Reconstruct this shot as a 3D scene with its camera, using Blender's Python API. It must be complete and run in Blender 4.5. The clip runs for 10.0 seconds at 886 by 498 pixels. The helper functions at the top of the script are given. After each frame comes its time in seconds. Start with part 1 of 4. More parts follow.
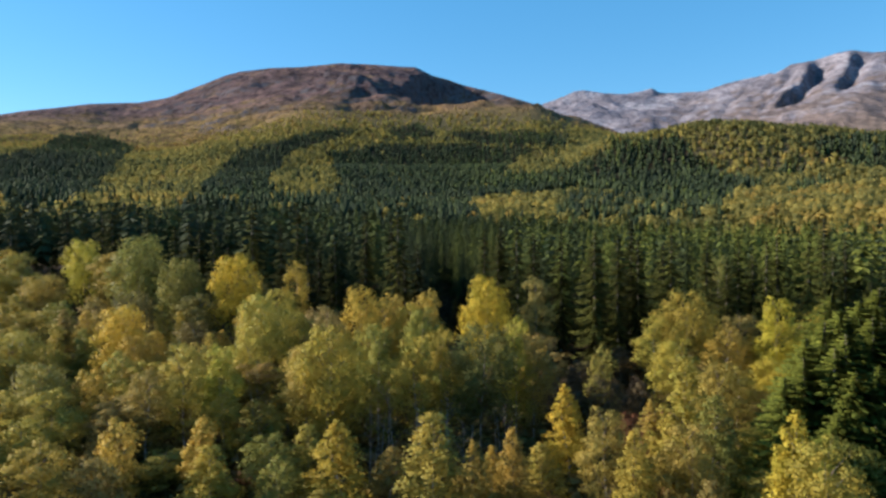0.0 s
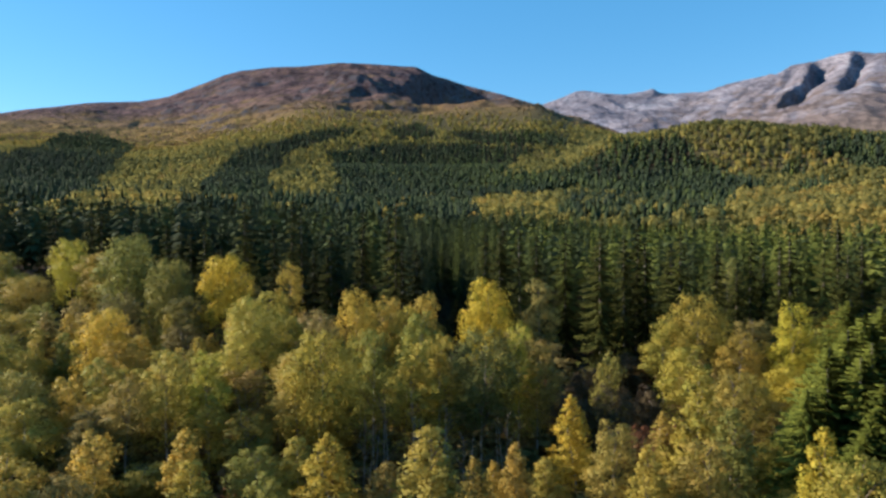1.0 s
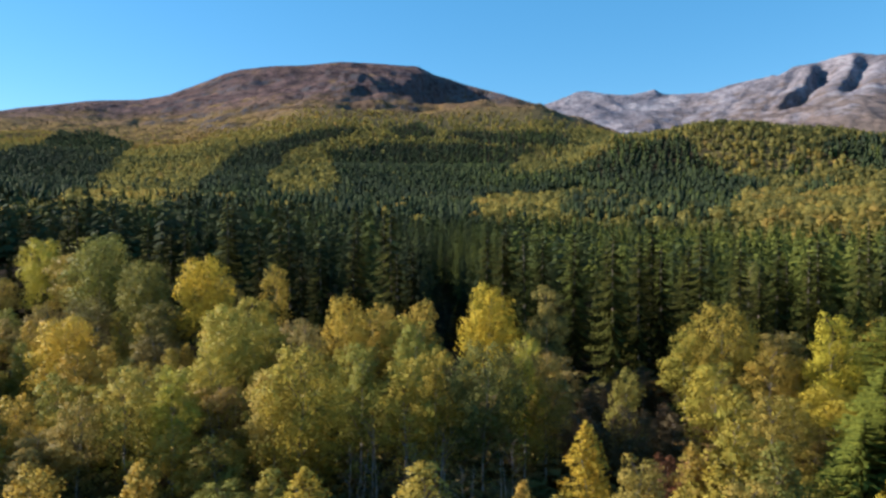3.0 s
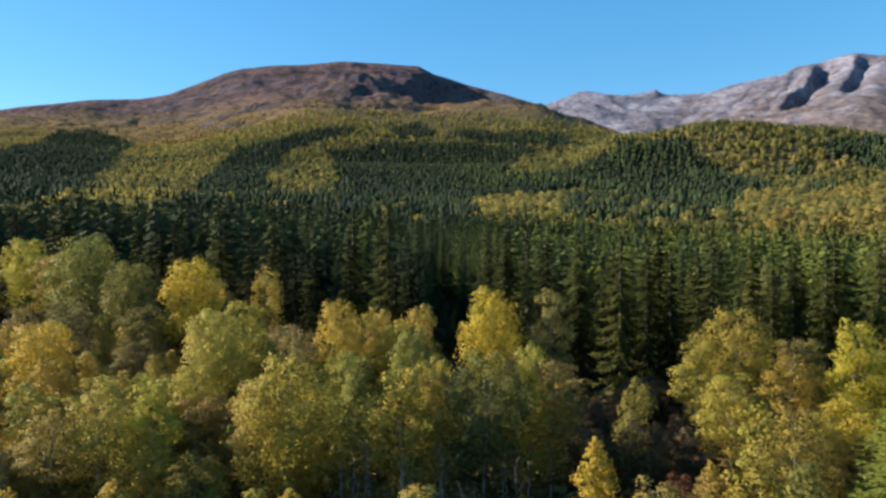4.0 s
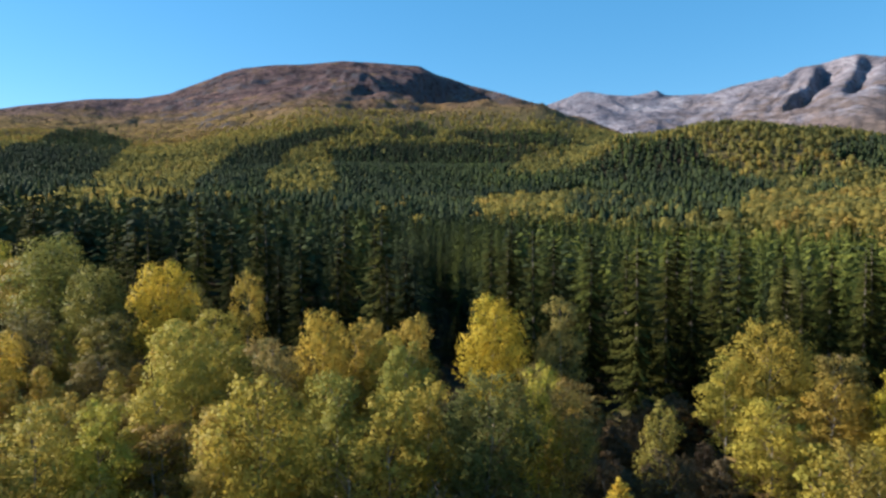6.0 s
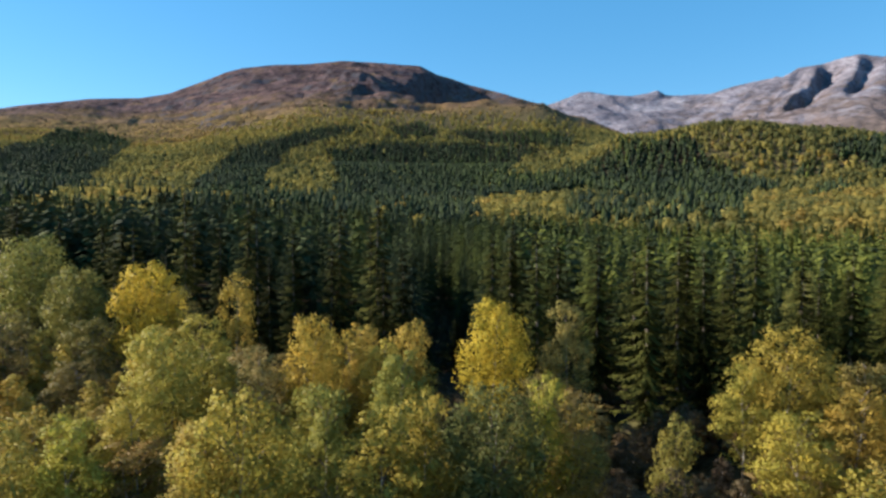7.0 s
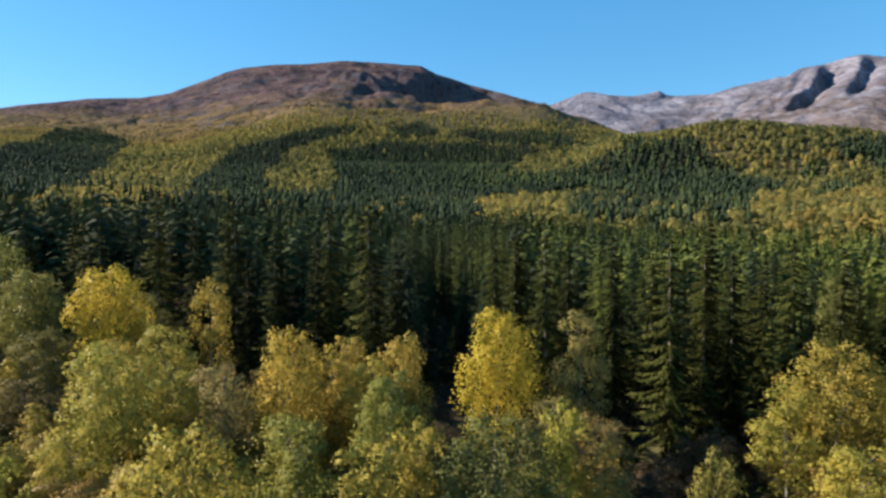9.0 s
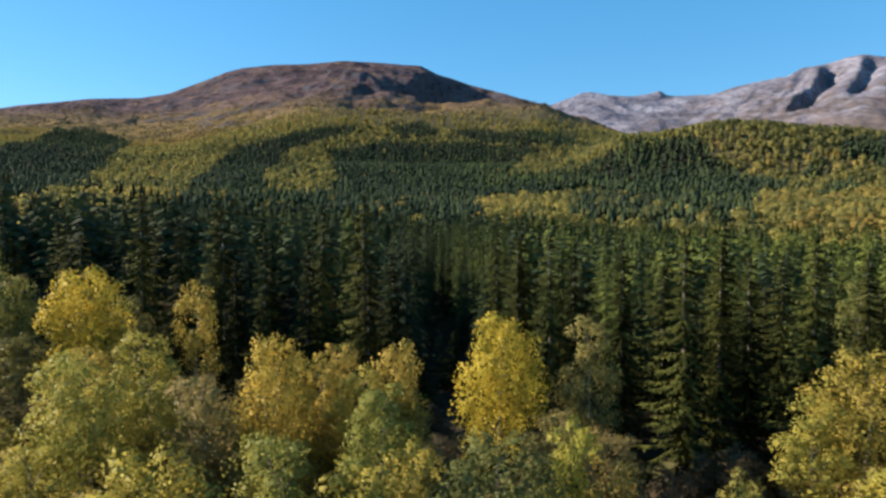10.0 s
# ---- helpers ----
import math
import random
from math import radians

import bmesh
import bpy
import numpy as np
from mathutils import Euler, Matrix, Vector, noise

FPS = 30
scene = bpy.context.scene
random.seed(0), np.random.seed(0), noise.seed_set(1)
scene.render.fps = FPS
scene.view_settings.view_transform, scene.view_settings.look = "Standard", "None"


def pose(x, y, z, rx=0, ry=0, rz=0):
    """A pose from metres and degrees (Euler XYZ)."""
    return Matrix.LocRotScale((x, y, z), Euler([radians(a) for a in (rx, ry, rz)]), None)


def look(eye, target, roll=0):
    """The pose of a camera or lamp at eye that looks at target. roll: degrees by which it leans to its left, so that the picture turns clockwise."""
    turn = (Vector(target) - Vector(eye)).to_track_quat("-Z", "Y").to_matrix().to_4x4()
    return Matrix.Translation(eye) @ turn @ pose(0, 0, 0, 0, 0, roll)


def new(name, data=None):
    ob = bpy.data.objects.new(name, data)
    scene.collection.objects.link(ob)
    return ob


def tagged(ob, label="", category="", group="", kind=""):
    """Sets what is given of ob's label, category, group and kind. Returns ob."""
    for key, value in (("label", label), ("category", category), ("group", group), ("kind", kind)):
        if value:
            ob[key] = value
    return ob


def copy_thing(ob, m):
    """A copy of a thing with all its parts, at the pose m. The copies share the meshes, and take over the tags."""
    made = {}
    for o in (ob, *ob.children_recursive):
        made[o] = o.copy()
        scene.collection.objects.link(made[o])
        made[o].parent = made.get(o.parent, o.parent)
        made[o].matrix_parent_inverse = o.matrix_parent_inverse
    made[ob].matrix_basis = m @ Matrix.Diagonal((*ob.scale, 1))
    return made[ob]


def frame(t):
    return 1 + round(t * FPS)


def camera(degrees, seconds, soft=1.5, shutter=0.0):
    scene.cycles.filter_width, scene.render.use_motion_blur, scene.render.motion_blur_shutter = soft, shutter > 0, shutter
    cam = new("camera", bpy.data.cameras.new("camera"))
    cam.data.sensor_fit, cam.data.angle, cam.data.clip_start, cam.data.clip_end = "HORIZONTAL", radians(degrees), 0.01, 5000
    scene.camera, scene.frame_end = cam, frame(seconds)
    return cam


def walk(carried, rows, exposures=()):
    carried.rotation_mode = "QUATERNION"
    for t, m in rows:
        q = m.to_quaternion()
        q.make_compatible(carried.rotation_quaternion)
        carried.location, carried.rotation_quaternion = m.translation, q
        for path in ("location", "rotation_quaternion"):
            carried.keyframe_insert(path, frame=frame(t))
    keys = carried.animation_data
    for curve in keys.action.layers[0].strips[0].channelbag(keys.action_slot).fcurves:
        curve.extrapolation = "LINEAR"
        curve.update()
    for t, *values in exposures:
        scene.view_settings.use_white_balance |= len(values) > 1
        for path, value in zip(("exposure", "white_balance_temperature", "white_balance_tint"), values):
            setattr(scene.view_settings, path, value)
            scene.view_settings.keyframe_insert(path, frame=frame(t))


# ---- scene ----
# The camera: a level flight forward at four metres a second, looking a little left of its way.
cam = camera(69.5, 10.0, soft=2.8)
walk(cam, [
    (0.0, pose(0.00, 0.00, 22.00, 90 - 1.98, 0, 2.11) @ pose(0, 0, 0, 0, 0, -0.61)),
    (2.0, pose(-0.03, 7.95, 22.05, 90 - 1.98, 0, 2.15) @ pose(0, 0, 0, 0, 0, -0.31)),
    (4.0, pose(-0.04, 15.96, 22.13, 90 - 1.97, 0, 2.20) @ pose(0, 0, 0, 0, 0, -0.08)),
    (6.0, pose(-0.03, 24.00, 22.17, 90 - 1.94, 0, 2.27) @ pose(0, 0, 0, 0, 0, 0.07)),
    (8.0, pose(-0.02, 32.03, 22.14, 90 - 1.91, 0, 2.34) @ pose(0, 0, 0, 0, 0, 0.14)),
    (10.0, pose(0.00, 40.00, 22.00, 90 - 1.86, 0, 2.41) @ pose(0, 0, 0, 0, 0, 0.15)),
])

# Sun and sky: a clear autumn day, the sun low in the south-west, to the left of the flight.
SUN_BEARING, SUN_HEIGHT = -80.0, 25.0
world = bpy.data.worlds.new("sky")
scene.world = world
world.use_nodes = True
sky = world.node_tree.nodes.new("ShaderNodeTexSky")
sky.sky_type, sky.sun_disc = "NISHITA", False
sky.sun_elevation, sky.sun_rotation = radians(SUN_HEIGHT), radians(SUN_BEARING)
sky.altitude, sky.air_density, sky.dust_density, sky.ozone_density = 200, 1.0, 0.0, 3.0
back = world.node_tree.nodes["Background"]
back.inputs["Strength"].default_value = 0.106
deep = world.node_tree.nodes.new("ShaderNodeHueSaturation")
deep.inputs["Saturation"].default_value, deep.inputs["Hue"].default_value = 1.22, 0.494
even = world.node_tree.nodes.new("ShaderNodeMix")
even.data_type = "RGBA"
even.inputs[0].default_value, even.inputs[7].default_value = 0.42, (0.42, 2.2, 4.4, 1)
world.node_tree.links.new(sky.outputs[0], deep.inputs["Color"])
world.node_tree.links.new(deep.outputs[0], even.inputs[6])
world.node_tree.links.new(even.outputs[2], back.inputs["Color"])
sun = new("sun", bpy.data.lights.new("sun", "SUN"))
sun.data.energy, sun.data.angle, sun.data.color = 5.5, radians(0.53), (1.0, 0.89, 0.765)
sb, sh = radians(SUN_BEARING), radians(SUN_HEIGHT)
sun.matrix_world = look((math.sin(sb) * math.cos(sh) * 100, math.cos(sb) * math.cos(sh) * 100, math.sin(sh) * 100), (0, 0, 0))
scene.view_settings.exposure = 0.94

# ---- the lie of the land ----
# Ridge lines as bearing from the start of the flight (degrees) and height (metres).
DOME_RIDGE = [(-36.5, 420), (-34.8, 442), (-33.0, 458), (-31.1, 477), (-29.2, 489), (-27.2, 500), (-25.1, 527), (-23.8, 555), (-22.1, 589),
              (-20.8, 620), (-19.4, 642), (-17.1, 660), (-13.8, 676), (-11.0, 691), (-9.0, 692), (-6.6, 686), (-4.35, 677), (-2.9, 643),
              (-1.6, 627), (0.85, 587), (3.3, 541), (5.8, 488), (8.2, 437), (10.5, 389), (12.9, 343), (17.4, 239), (24.0, 120)]
GREY_RIDGE = [(-10, 420), (3.3, 739), (6.8, 798), (8.2, 827), (9.6, 868), (10.4, 873), (12.0, 850), (13.9, 833), (15.2, 844), (16.0, 858), (16.6, 828),
              (17.9, 813), (20.1, 802), (21.7, 826), (23.3, 833), (24.5, 837), (24.9, 844), (25.3, 833), (26.4, 869), (27.9, 868),
              (29.4, 884), (30.4, 884), (31.7, 851), (40, 760)]
HUMP_RIDGE = [(4, 118), (8.0, 133), (10.8, 145), (12.6, 152), (15.2, 150), (17.4, 156), (19.1, 162), (21.1, 164), (23.5, 160), (25.8, 150),
              (27.9, 147), (29.3, 143), (31.0, 134), (36, 120)]
# Sections through the valley side: distance and height of the ground.
MIDDLE = [(0, -10), (30, -9), (55, -7), (75, -4.5), (90, -2.5), (105, -0.5), (150, 1), (220, 2), (320, 5), (440, 22), (620, 40), (720, 55),
          (810, 72), (940, 103), (1090, 121), (1300, 203), (1690, 345)]
LEFT = [(105, -0.5), (150, 1), (220, 2), (320, 6), (440, 22), (620, 42), (810, 62), (960, 80), (1290, 145), (1690, 215)]
RIGHT = [(110, 0), (220, 0), (320, 0.5), (380, 6), (440, 20), (500, 27), (620, 40), (720, 58), (810, 79)]


def lattice(ix, iy, seed):
    n = (ix.astype(np.int64) * 374761393 + iy.astype(np.int64) * 668265263 + seed * 1442695041) & 0xFFFFFFFF
    n = ((n ^ (n >> 13)) * 1274126177) & 0xFFFFFFFF
    return ((n ^ (n >> 16)) & 0xFFFF) / 65535.0


def bumps(x, y, size, seed=0, octaves=4):
    """Soft noise from -1 to 1 with hills of the given size in metres."""
    total, amp, norm = np.zeros_like(x, dtype=float), 1.0, 0.0
    for k in range(octaves):
        u, v = x / size * 2**k + 17.3 * k, y / size * 2**k - 9.1 * k
        iu, iv = np.floor(u), np.floor(v)
        fu, fv = u - iu, v - iv
        fu, fv = fu * fu * (3 - 2 * fu), fv * fv * (3 - 2 * fv)
        a = lattice(iu, iv, seed) * (1 - fu) + lattice(iu + 1, iv, seed) * fu
        b = lattice(iu, iv + 1, seed) * (1 - fu) + lattice(iu + 1, iv + 1, seed) * fu
        total, norm, amp = total + amp * (a * (1 - fv) + b * fv), norm + amp, amp * 0.5
    return total / norm * 2 - 1


def ramp(v, lo, hi):
    f = np.clip((v - lo) / (hi - lo), 0, 1)
    return f * f * (3 - 2 * f)


def along(table, v):
    return np.interp(v, [a for a, _ in table], [b for _, b in table])


def land(x, y):
    """The height of the ground, and how far it belongs to the heath and to the bare grey mountain."""
    x, y = np.asarray(x, float), np.asarray(y, float)
    r, b = np.hypot(x, y), np.degrees(np.arctan2(x, y))
    left, right = 1 - ramp(b, -28, -11), ramp(b, 5, 14 + 1.0 * ramp(r, 1050, 1400))
    mid = along(MIDDLE, r)
    lower = np.where(r < 105, mid, along(LEFT, r))
    hump = along(HUMP_RIDGE, b)
    rise = along(RIGHT, r)
    rise = np.where(r > 810, 79 + (hump - 79) * np.sin(np.clip((r - 810) / 190, 0, 1) * math.pi / 2), rise)
    away = ramp(b, 11, 16 + 8 * ramp(r, 1050, 1400))
    rise = np.where(r > 1000, hump + (1 - away) * (r - 1000) * 0.14 - away * (hump - 60) * ramp(r, 1000, 1500), rise)
    rise = np.where(r < 110, mid, rise)
    z = mid * (1 - left) * (1 - right) + lower * left + rise * right * (1 - left)
    foot = 345 * (1 - left) * (1 - right) + 215 * left + (60 * away + 240 * (1 - away)) * right
    # the dome and its shoulders
    crest, far = along(DOME_RIDGE, b), 2650 - 1.5 * np.clip((b - 0.0) * 20, 0, 420)
    crest = crest * (1 - 0.7 * ramp(np.abs(b), 48, 85))
    even = sum(along(DOME_RIDGE, b + d) for d in (-2.4, -1.2, 0, 1.2, 2.4)) / 5 * (1 - 0.7 * ramp(np.abs(b), 48, 85))
    crest = even + (crest - even) * ramp(r, far - 420, far - 40)
    slope = np.where(r < far, crest - (crest - foot) * np.clip((far - r) / (far - 1690), 0, 3), crest - (r - far) * 0.55)
    # a deep corrie bites into the dome's right flank below the crest
    head = np.minimum(np.interp(b, [-9, -6, -4, -1.5], [2120, 2230, 2420, 2640]), far - 20) + 60 * bumps(x, y, 110, 31, 3)
    rim_b = -6.0 + 2.2 * bumps(x, y, 170, 25, 4)
    hollow = 185 * (1 + 0.35 * bumps(x, y, 130, 19, 4)) * ramp(b, rim_b, rim_b + 2.4) * (1 - ramp(b, 2.5, 11)) * ramp(r, 1700, 1800) * (1 - ramp(r, head - 150, head))
    hollow = hollow + 25 * ramp(b, -3.6, -1.8) * (1 - ramp(b, 12, 16)) * ramp(r, far - 420, far - 330) * (1 - ramp(r, far - 110, far - 15))
    bluff = np.exp(-((b + 9.6) / 2.3) ** 2)
    scarp = 34 * bluff * (1 + 1.1 * bumps(x, y, 60, 23, 4)) * ramp(r + 90 * bumps(x, y, 90, 24, 4), 1725, 1775) * (1 - ramp(r, 1830, 2250))
    cliff = 40 * (np.exp(-((b + 9.4) / 2.0) ** 2) + 0.5 * np.exp(-((b + 3.5) / 2.4) ** 2)) * (ramp(r, 1530, 1690) - ramp(r, 1695, 1740))
    up = ramp(r, 1450, 1700)
    dome = slope - hollow + scarp - cliff * (r > 1500)
    z = np.where(r > 1690, np.maximum(dome, z - (r - 1690) * 0.3), z - cliff)
    # the grey mountains behind
    gc, gr = along(GREY_RIDGE, b), 4150 - np.clip((b - 17) * 25, 0, 400)
    gc = gc * (1 - 0.6 * ramp(np.abs(b - 15), 40, 80))
    even = sum(along(GREY_RIDGE, b + d) for d in (-1.5, -0.75, 0, 0.75, 1.5)) / 5 * (1 - 0.6 * ramp(np.abs(b - 15), 40, 80))
    gc = even + (gc - even) * ramp(r, gr - 260, gr - 20)
    gully = np.abs(bumps(x + 0.45 * y, y * 0.35, 420, 5, 4))
    grey = np.where(r < gr, gc - (gc - 90) * ((gr - r) / (gr - 1500)), gc - (r - gr) * 0.5)
    grey = grey - 50 * (1 - gully) ** 2 * ramp(gr - r, 40, 420) + 26 * bumps(x, y * 0.6, 150, 6, 5) * ramp(gr - r, 0, 250)
    # gullies with a steep west wall, running down to the left
    for top, foot_b, deep, broad in ((28.6, 25.7, 85, 1.5), (30.9, 29.7, 60, 0.8), (23.4, 21.2, 10, 0.7), (26.6, 24.2, 14, 0.6)):
        off = b - foot_b - (top - foot_b) * np.clip((r - 3000) / 850, 0, 1.2) + 0.55 * bumps(x, y, 200, 22, 4)
        grey = grey - deep * (1 + 0.5 * bumps(x, y, 90, 20, 4)) * np.exp(-(off / np.where(off < 0, 0.3, broad)) ** 2) * ramp(r, 2850, 3150) * ramp(gr - r, 0, 120)
    # slabs and ribs that slant down to the left
    rib = bumps(x * 0.9 + y * 0.5, y * 0.28 - x * 0.15, 70, 27, 4)
    grey = grey + (17 * (0.5 - np.abs(rib)) + 9 * bumps(x, y, 42, 28, 3)) * ramp(gr - r, 5, 140)
    stone = ramp(r, 1900, 2300) * (grey > z)
    z = np.where(r > 1300, np.maximum(z, grey), z)
    # hummocks
    z = z + 5.0 * bumps(x, y, 160, 2, 5) * ramp(r, 350, 900) + (27.0 * np.abs(bumps(x, y * 0.8, 140, 3, 5)) - 8) * up * ramp(far - r, 0, 150)
    # ledges across the heath
    ledge = bumps(x * 0.35 + 0.12 * y, y, 75, 29, 4)
    z = z + 9.0 * ramp(ledge, -0.14, 0.12) * up * (1 - stone) * ramp(far - r, 20, 200)
    z = z + 0.35 * bumps(x, y, 9, 4, 3) * (1 - ramp(r, 250, 500))
    # the bank rises to the left of the clearing
    z = z + 0.07 * np.clip(-x - 14, 0, 80) * ramp(y, 30, 75) * (1 - ramp(r, 150, 420))
    return z, up * (1 - stone), stone


def ground_z(x, y):
    return float(land(np.array([x]), np.array([y]))[0][0])

# ---- materials ----
def material(name):
    m = bpy.data.materials.new(name)
    m.use_nodes = True
    return m, m.node_tree.nodes, m.node_tree.links


def node(nodes, kind, **values):
    n = nodes.new("ShaderNode" + kind)
    for key, value in values.items():
        n.inputs[key].default_value = value
    return n


def noise_of(nodes, links, scale, detail=4.0, rough=0.55, coord=None):
    n = node(nodes, "TexNoise", Scale=scale, Detail=detail, Roughness=rough)
    if coord is not None:
        links.new(coord, n.inputs["Vector"])
    return n


def ramp_of(nodes, links, source, stops):
    r = nodes.new("ShaderNodeValToRGB")
    e = r.color_ramp.elements
    while len(e) < len(stops):
        e.new(0.5)
    for item, (at, colour) in zip(e, stops):
        item.position, item.color = at, (*colour, 1)
    links.new(source, r.inputs["Fac"])
    return r


def mixed(nodes, links, fac, a, b, blend="MIX"):
    m = nodes.new("ShaderNodeMix")
    m.data_type, m.blend_type = "RGBA", blend
    if isinstance(fac, float):
        m.inputs[0].default_value = fac
    else:
        links.new(fac, m.inputs[0])
    for slot, value in ((6, a), (7, b)):
        if isinstance(value, tuple):
            m.inputs[slot].default_value = (*value, 1)
        else:
            links.new(value, m.inputs[slot])
    return m.outputs[2]


def math_of(nodes, links, op, a, b):
    m = nodes.new("ShaderNodeMath")
    m.operation = op
    for slot, value in ((0, a), (1, b)):
        if isinstance(value, (int, float)):
            m.inputs[slot].default_value = value
        else:
            links.new(value, m.inputs[slot])
    return m.outputs[0]


def leaf_shader(m, nodes, links, colour, through_part=0.3, gloss=0.55, shine=0.08):
    """Leaves: a matt face with some light passing through."""
    p = nodes["Principled BSDF"]
    p.inputs["Roughness"].default_value = gloss
    p.inputs["Specular IOR Level"].default_value = shine
    links.new(colour, p.inputs["Base Color"])
    t = nodes.new("ShaderNodeBsdfTranslucent")
    links.new(colour, t.inputs["Color"])
    mix = nodes.new("ShaderNodeMixShader")
    mix.inputs[0].default_value = through_part
    links.new(p.outputs[0], mix.inputs[1])
    links.new(t.outputs[0], mix.inputs[2])
    links.new(mix.outputs[0], nodes["Material Output"].inputs["Surface"])


def birch_leaf_material():
    """Autumn leaves; each tree's own hue comes from its object colour, single sprays turn yellower, greener or brown."""
    m, n, l = material("birch_leaves")
    info, geo, pos = n.new("ShaderNodeObjectInfo"), n.new("ShaderNodeNewGeometry"), n.new("ShaderNodeTexCoord")
    patch = noise_of(n, l, 0.55, 3.0, 0.6, pos.outputs["Object"])
    turned = ramp_of(n, l, patch.outputs["Fac"], [(0.34, (0.74, 0.84, 0.80)), (0.5, (1, 1, 1)), (0.68, (1.2, 1.08, 0.9))])
    a = mixed(n, l, 0.9, info.outputs["Color"], turned.outputs["Color"], "MULTIPLY")
    spray = ramp_of(n, l, geo.outputs["Random Per Island"], [(0.0, (0.78, 0.75, 0.68)), (0.4, (0.94, 0.94, 0.9)), (0.8, (1.03, 1.03, 1.0)), (1.0, (1.1, 1.08, 1.02))])
    leaf_shader(m, n, l, mixed(n, l, 1.0, a, spray.outputs["Color"], "MULTIPLY"), 0.4)
    return m


def spruce_needle_material():
    m, n, l = material("spruce_needles")
    info, geo, pos = n.new("ShaderNodeObjectInfo"), n.new("ShaderNodeNewGeometry"), n.new("ShaderNodeTexCoord")
    patch = noise_of(n, l, 0.8, 3.0, 0.6, pos.outputs["Object"])
    tone = ramp_of(n, l, patch.outputs["Fac"], [(0.3, (0.7, 0.75, 0.7)), (0.7, (1.2, 1.2, 1.0))])
    a = mixed(n, l, 1.0, info.outputs["Color"], tone.outputs["Color"], "MULTIPLY")
    spray = ramp_of(n, l, geo.outputs["Random Per Island"], [(0.0, (0.6, 0.62, 0.6)), (0.6, (1, 1, 1)), (1.0, (1.32, 1.28, 1.15))])
    leaf_shader(m, n, l, mixed(n, l, 1.0, a, spray.outputs["Color"], "MULTIPLY"), 0.12, 0.7, 0.02)
    return m


def wood_material(name, stops, through_part):
    """Trees of a far wood: the hue goes from tree to tree by the tint that each carries."""
    m, n, l = material(name)
    tint, geo = n.new("ShaderNodeAttribute"), n.new("ShaderNodeNewGeometry")
    tint.attribute_name = "tint"
    hue = ramp_of(n, l, tint.outputs["Fac"], stops)
    spray = ramp_of(n, l, geo.outputs["Random Per Island"], [(0.0, (0.8, 0.8, 0.78)), (0.5, (1, 1, 1)), (1.0, (1.2, 1.18, 1.1))])
    leaf_shader(m, n, l, mixed(n, l, 1.0, hue.outputs["Color"], spray.outputs["Color"], "MULTIPLY"), through_part, 0.7, 0.02)
    return m


def bark_material(name, light, dark, scale, cut):
    m, n, l = material(name)
    pos = n.new("ShaderNodeTexCoord")
    stretch = n.new("ShaderNodeMapping")
    stretch.inputs["Scale"].default_value = (1, 1, 0.45)
    l.new(pos.outputs["Object"], stretch.inputs["Vector"])
    spot = noise_of(n, l, scale, 5.0, 0.65, stretch.outputs[0])
    c = ramp_of(n, l, spot.outputs["Fac"], [(cut - 0.05, dark), (cut + 0.05, light)])
    fine = noise_of(n, l, scale * 6, 4.0, 0.6, pos.outputs["Object"])
    p = n["Principled BSDF"]
    l.new(mixed(n, l, 0.35, c.outputs["Color"], ramp_of(n, l, fine.outputs["Fac"], [(0.3, (0.35, 0.33, 0.3)), (0.7, (1, 1, 1))]).outputs["Color"], "MULTIPLY"), p.inputs["Base Color"])
    p.inputs["Roughness"].default_value = 0.85
    bump = node(n, "Bump", Strength=0.5, Distance=0.03)
    l.new(fine.outputs["Fac"], bump.inputs["Height"])
    l.new(bump.outputs[0], p.inputs["Normal"])
    return m


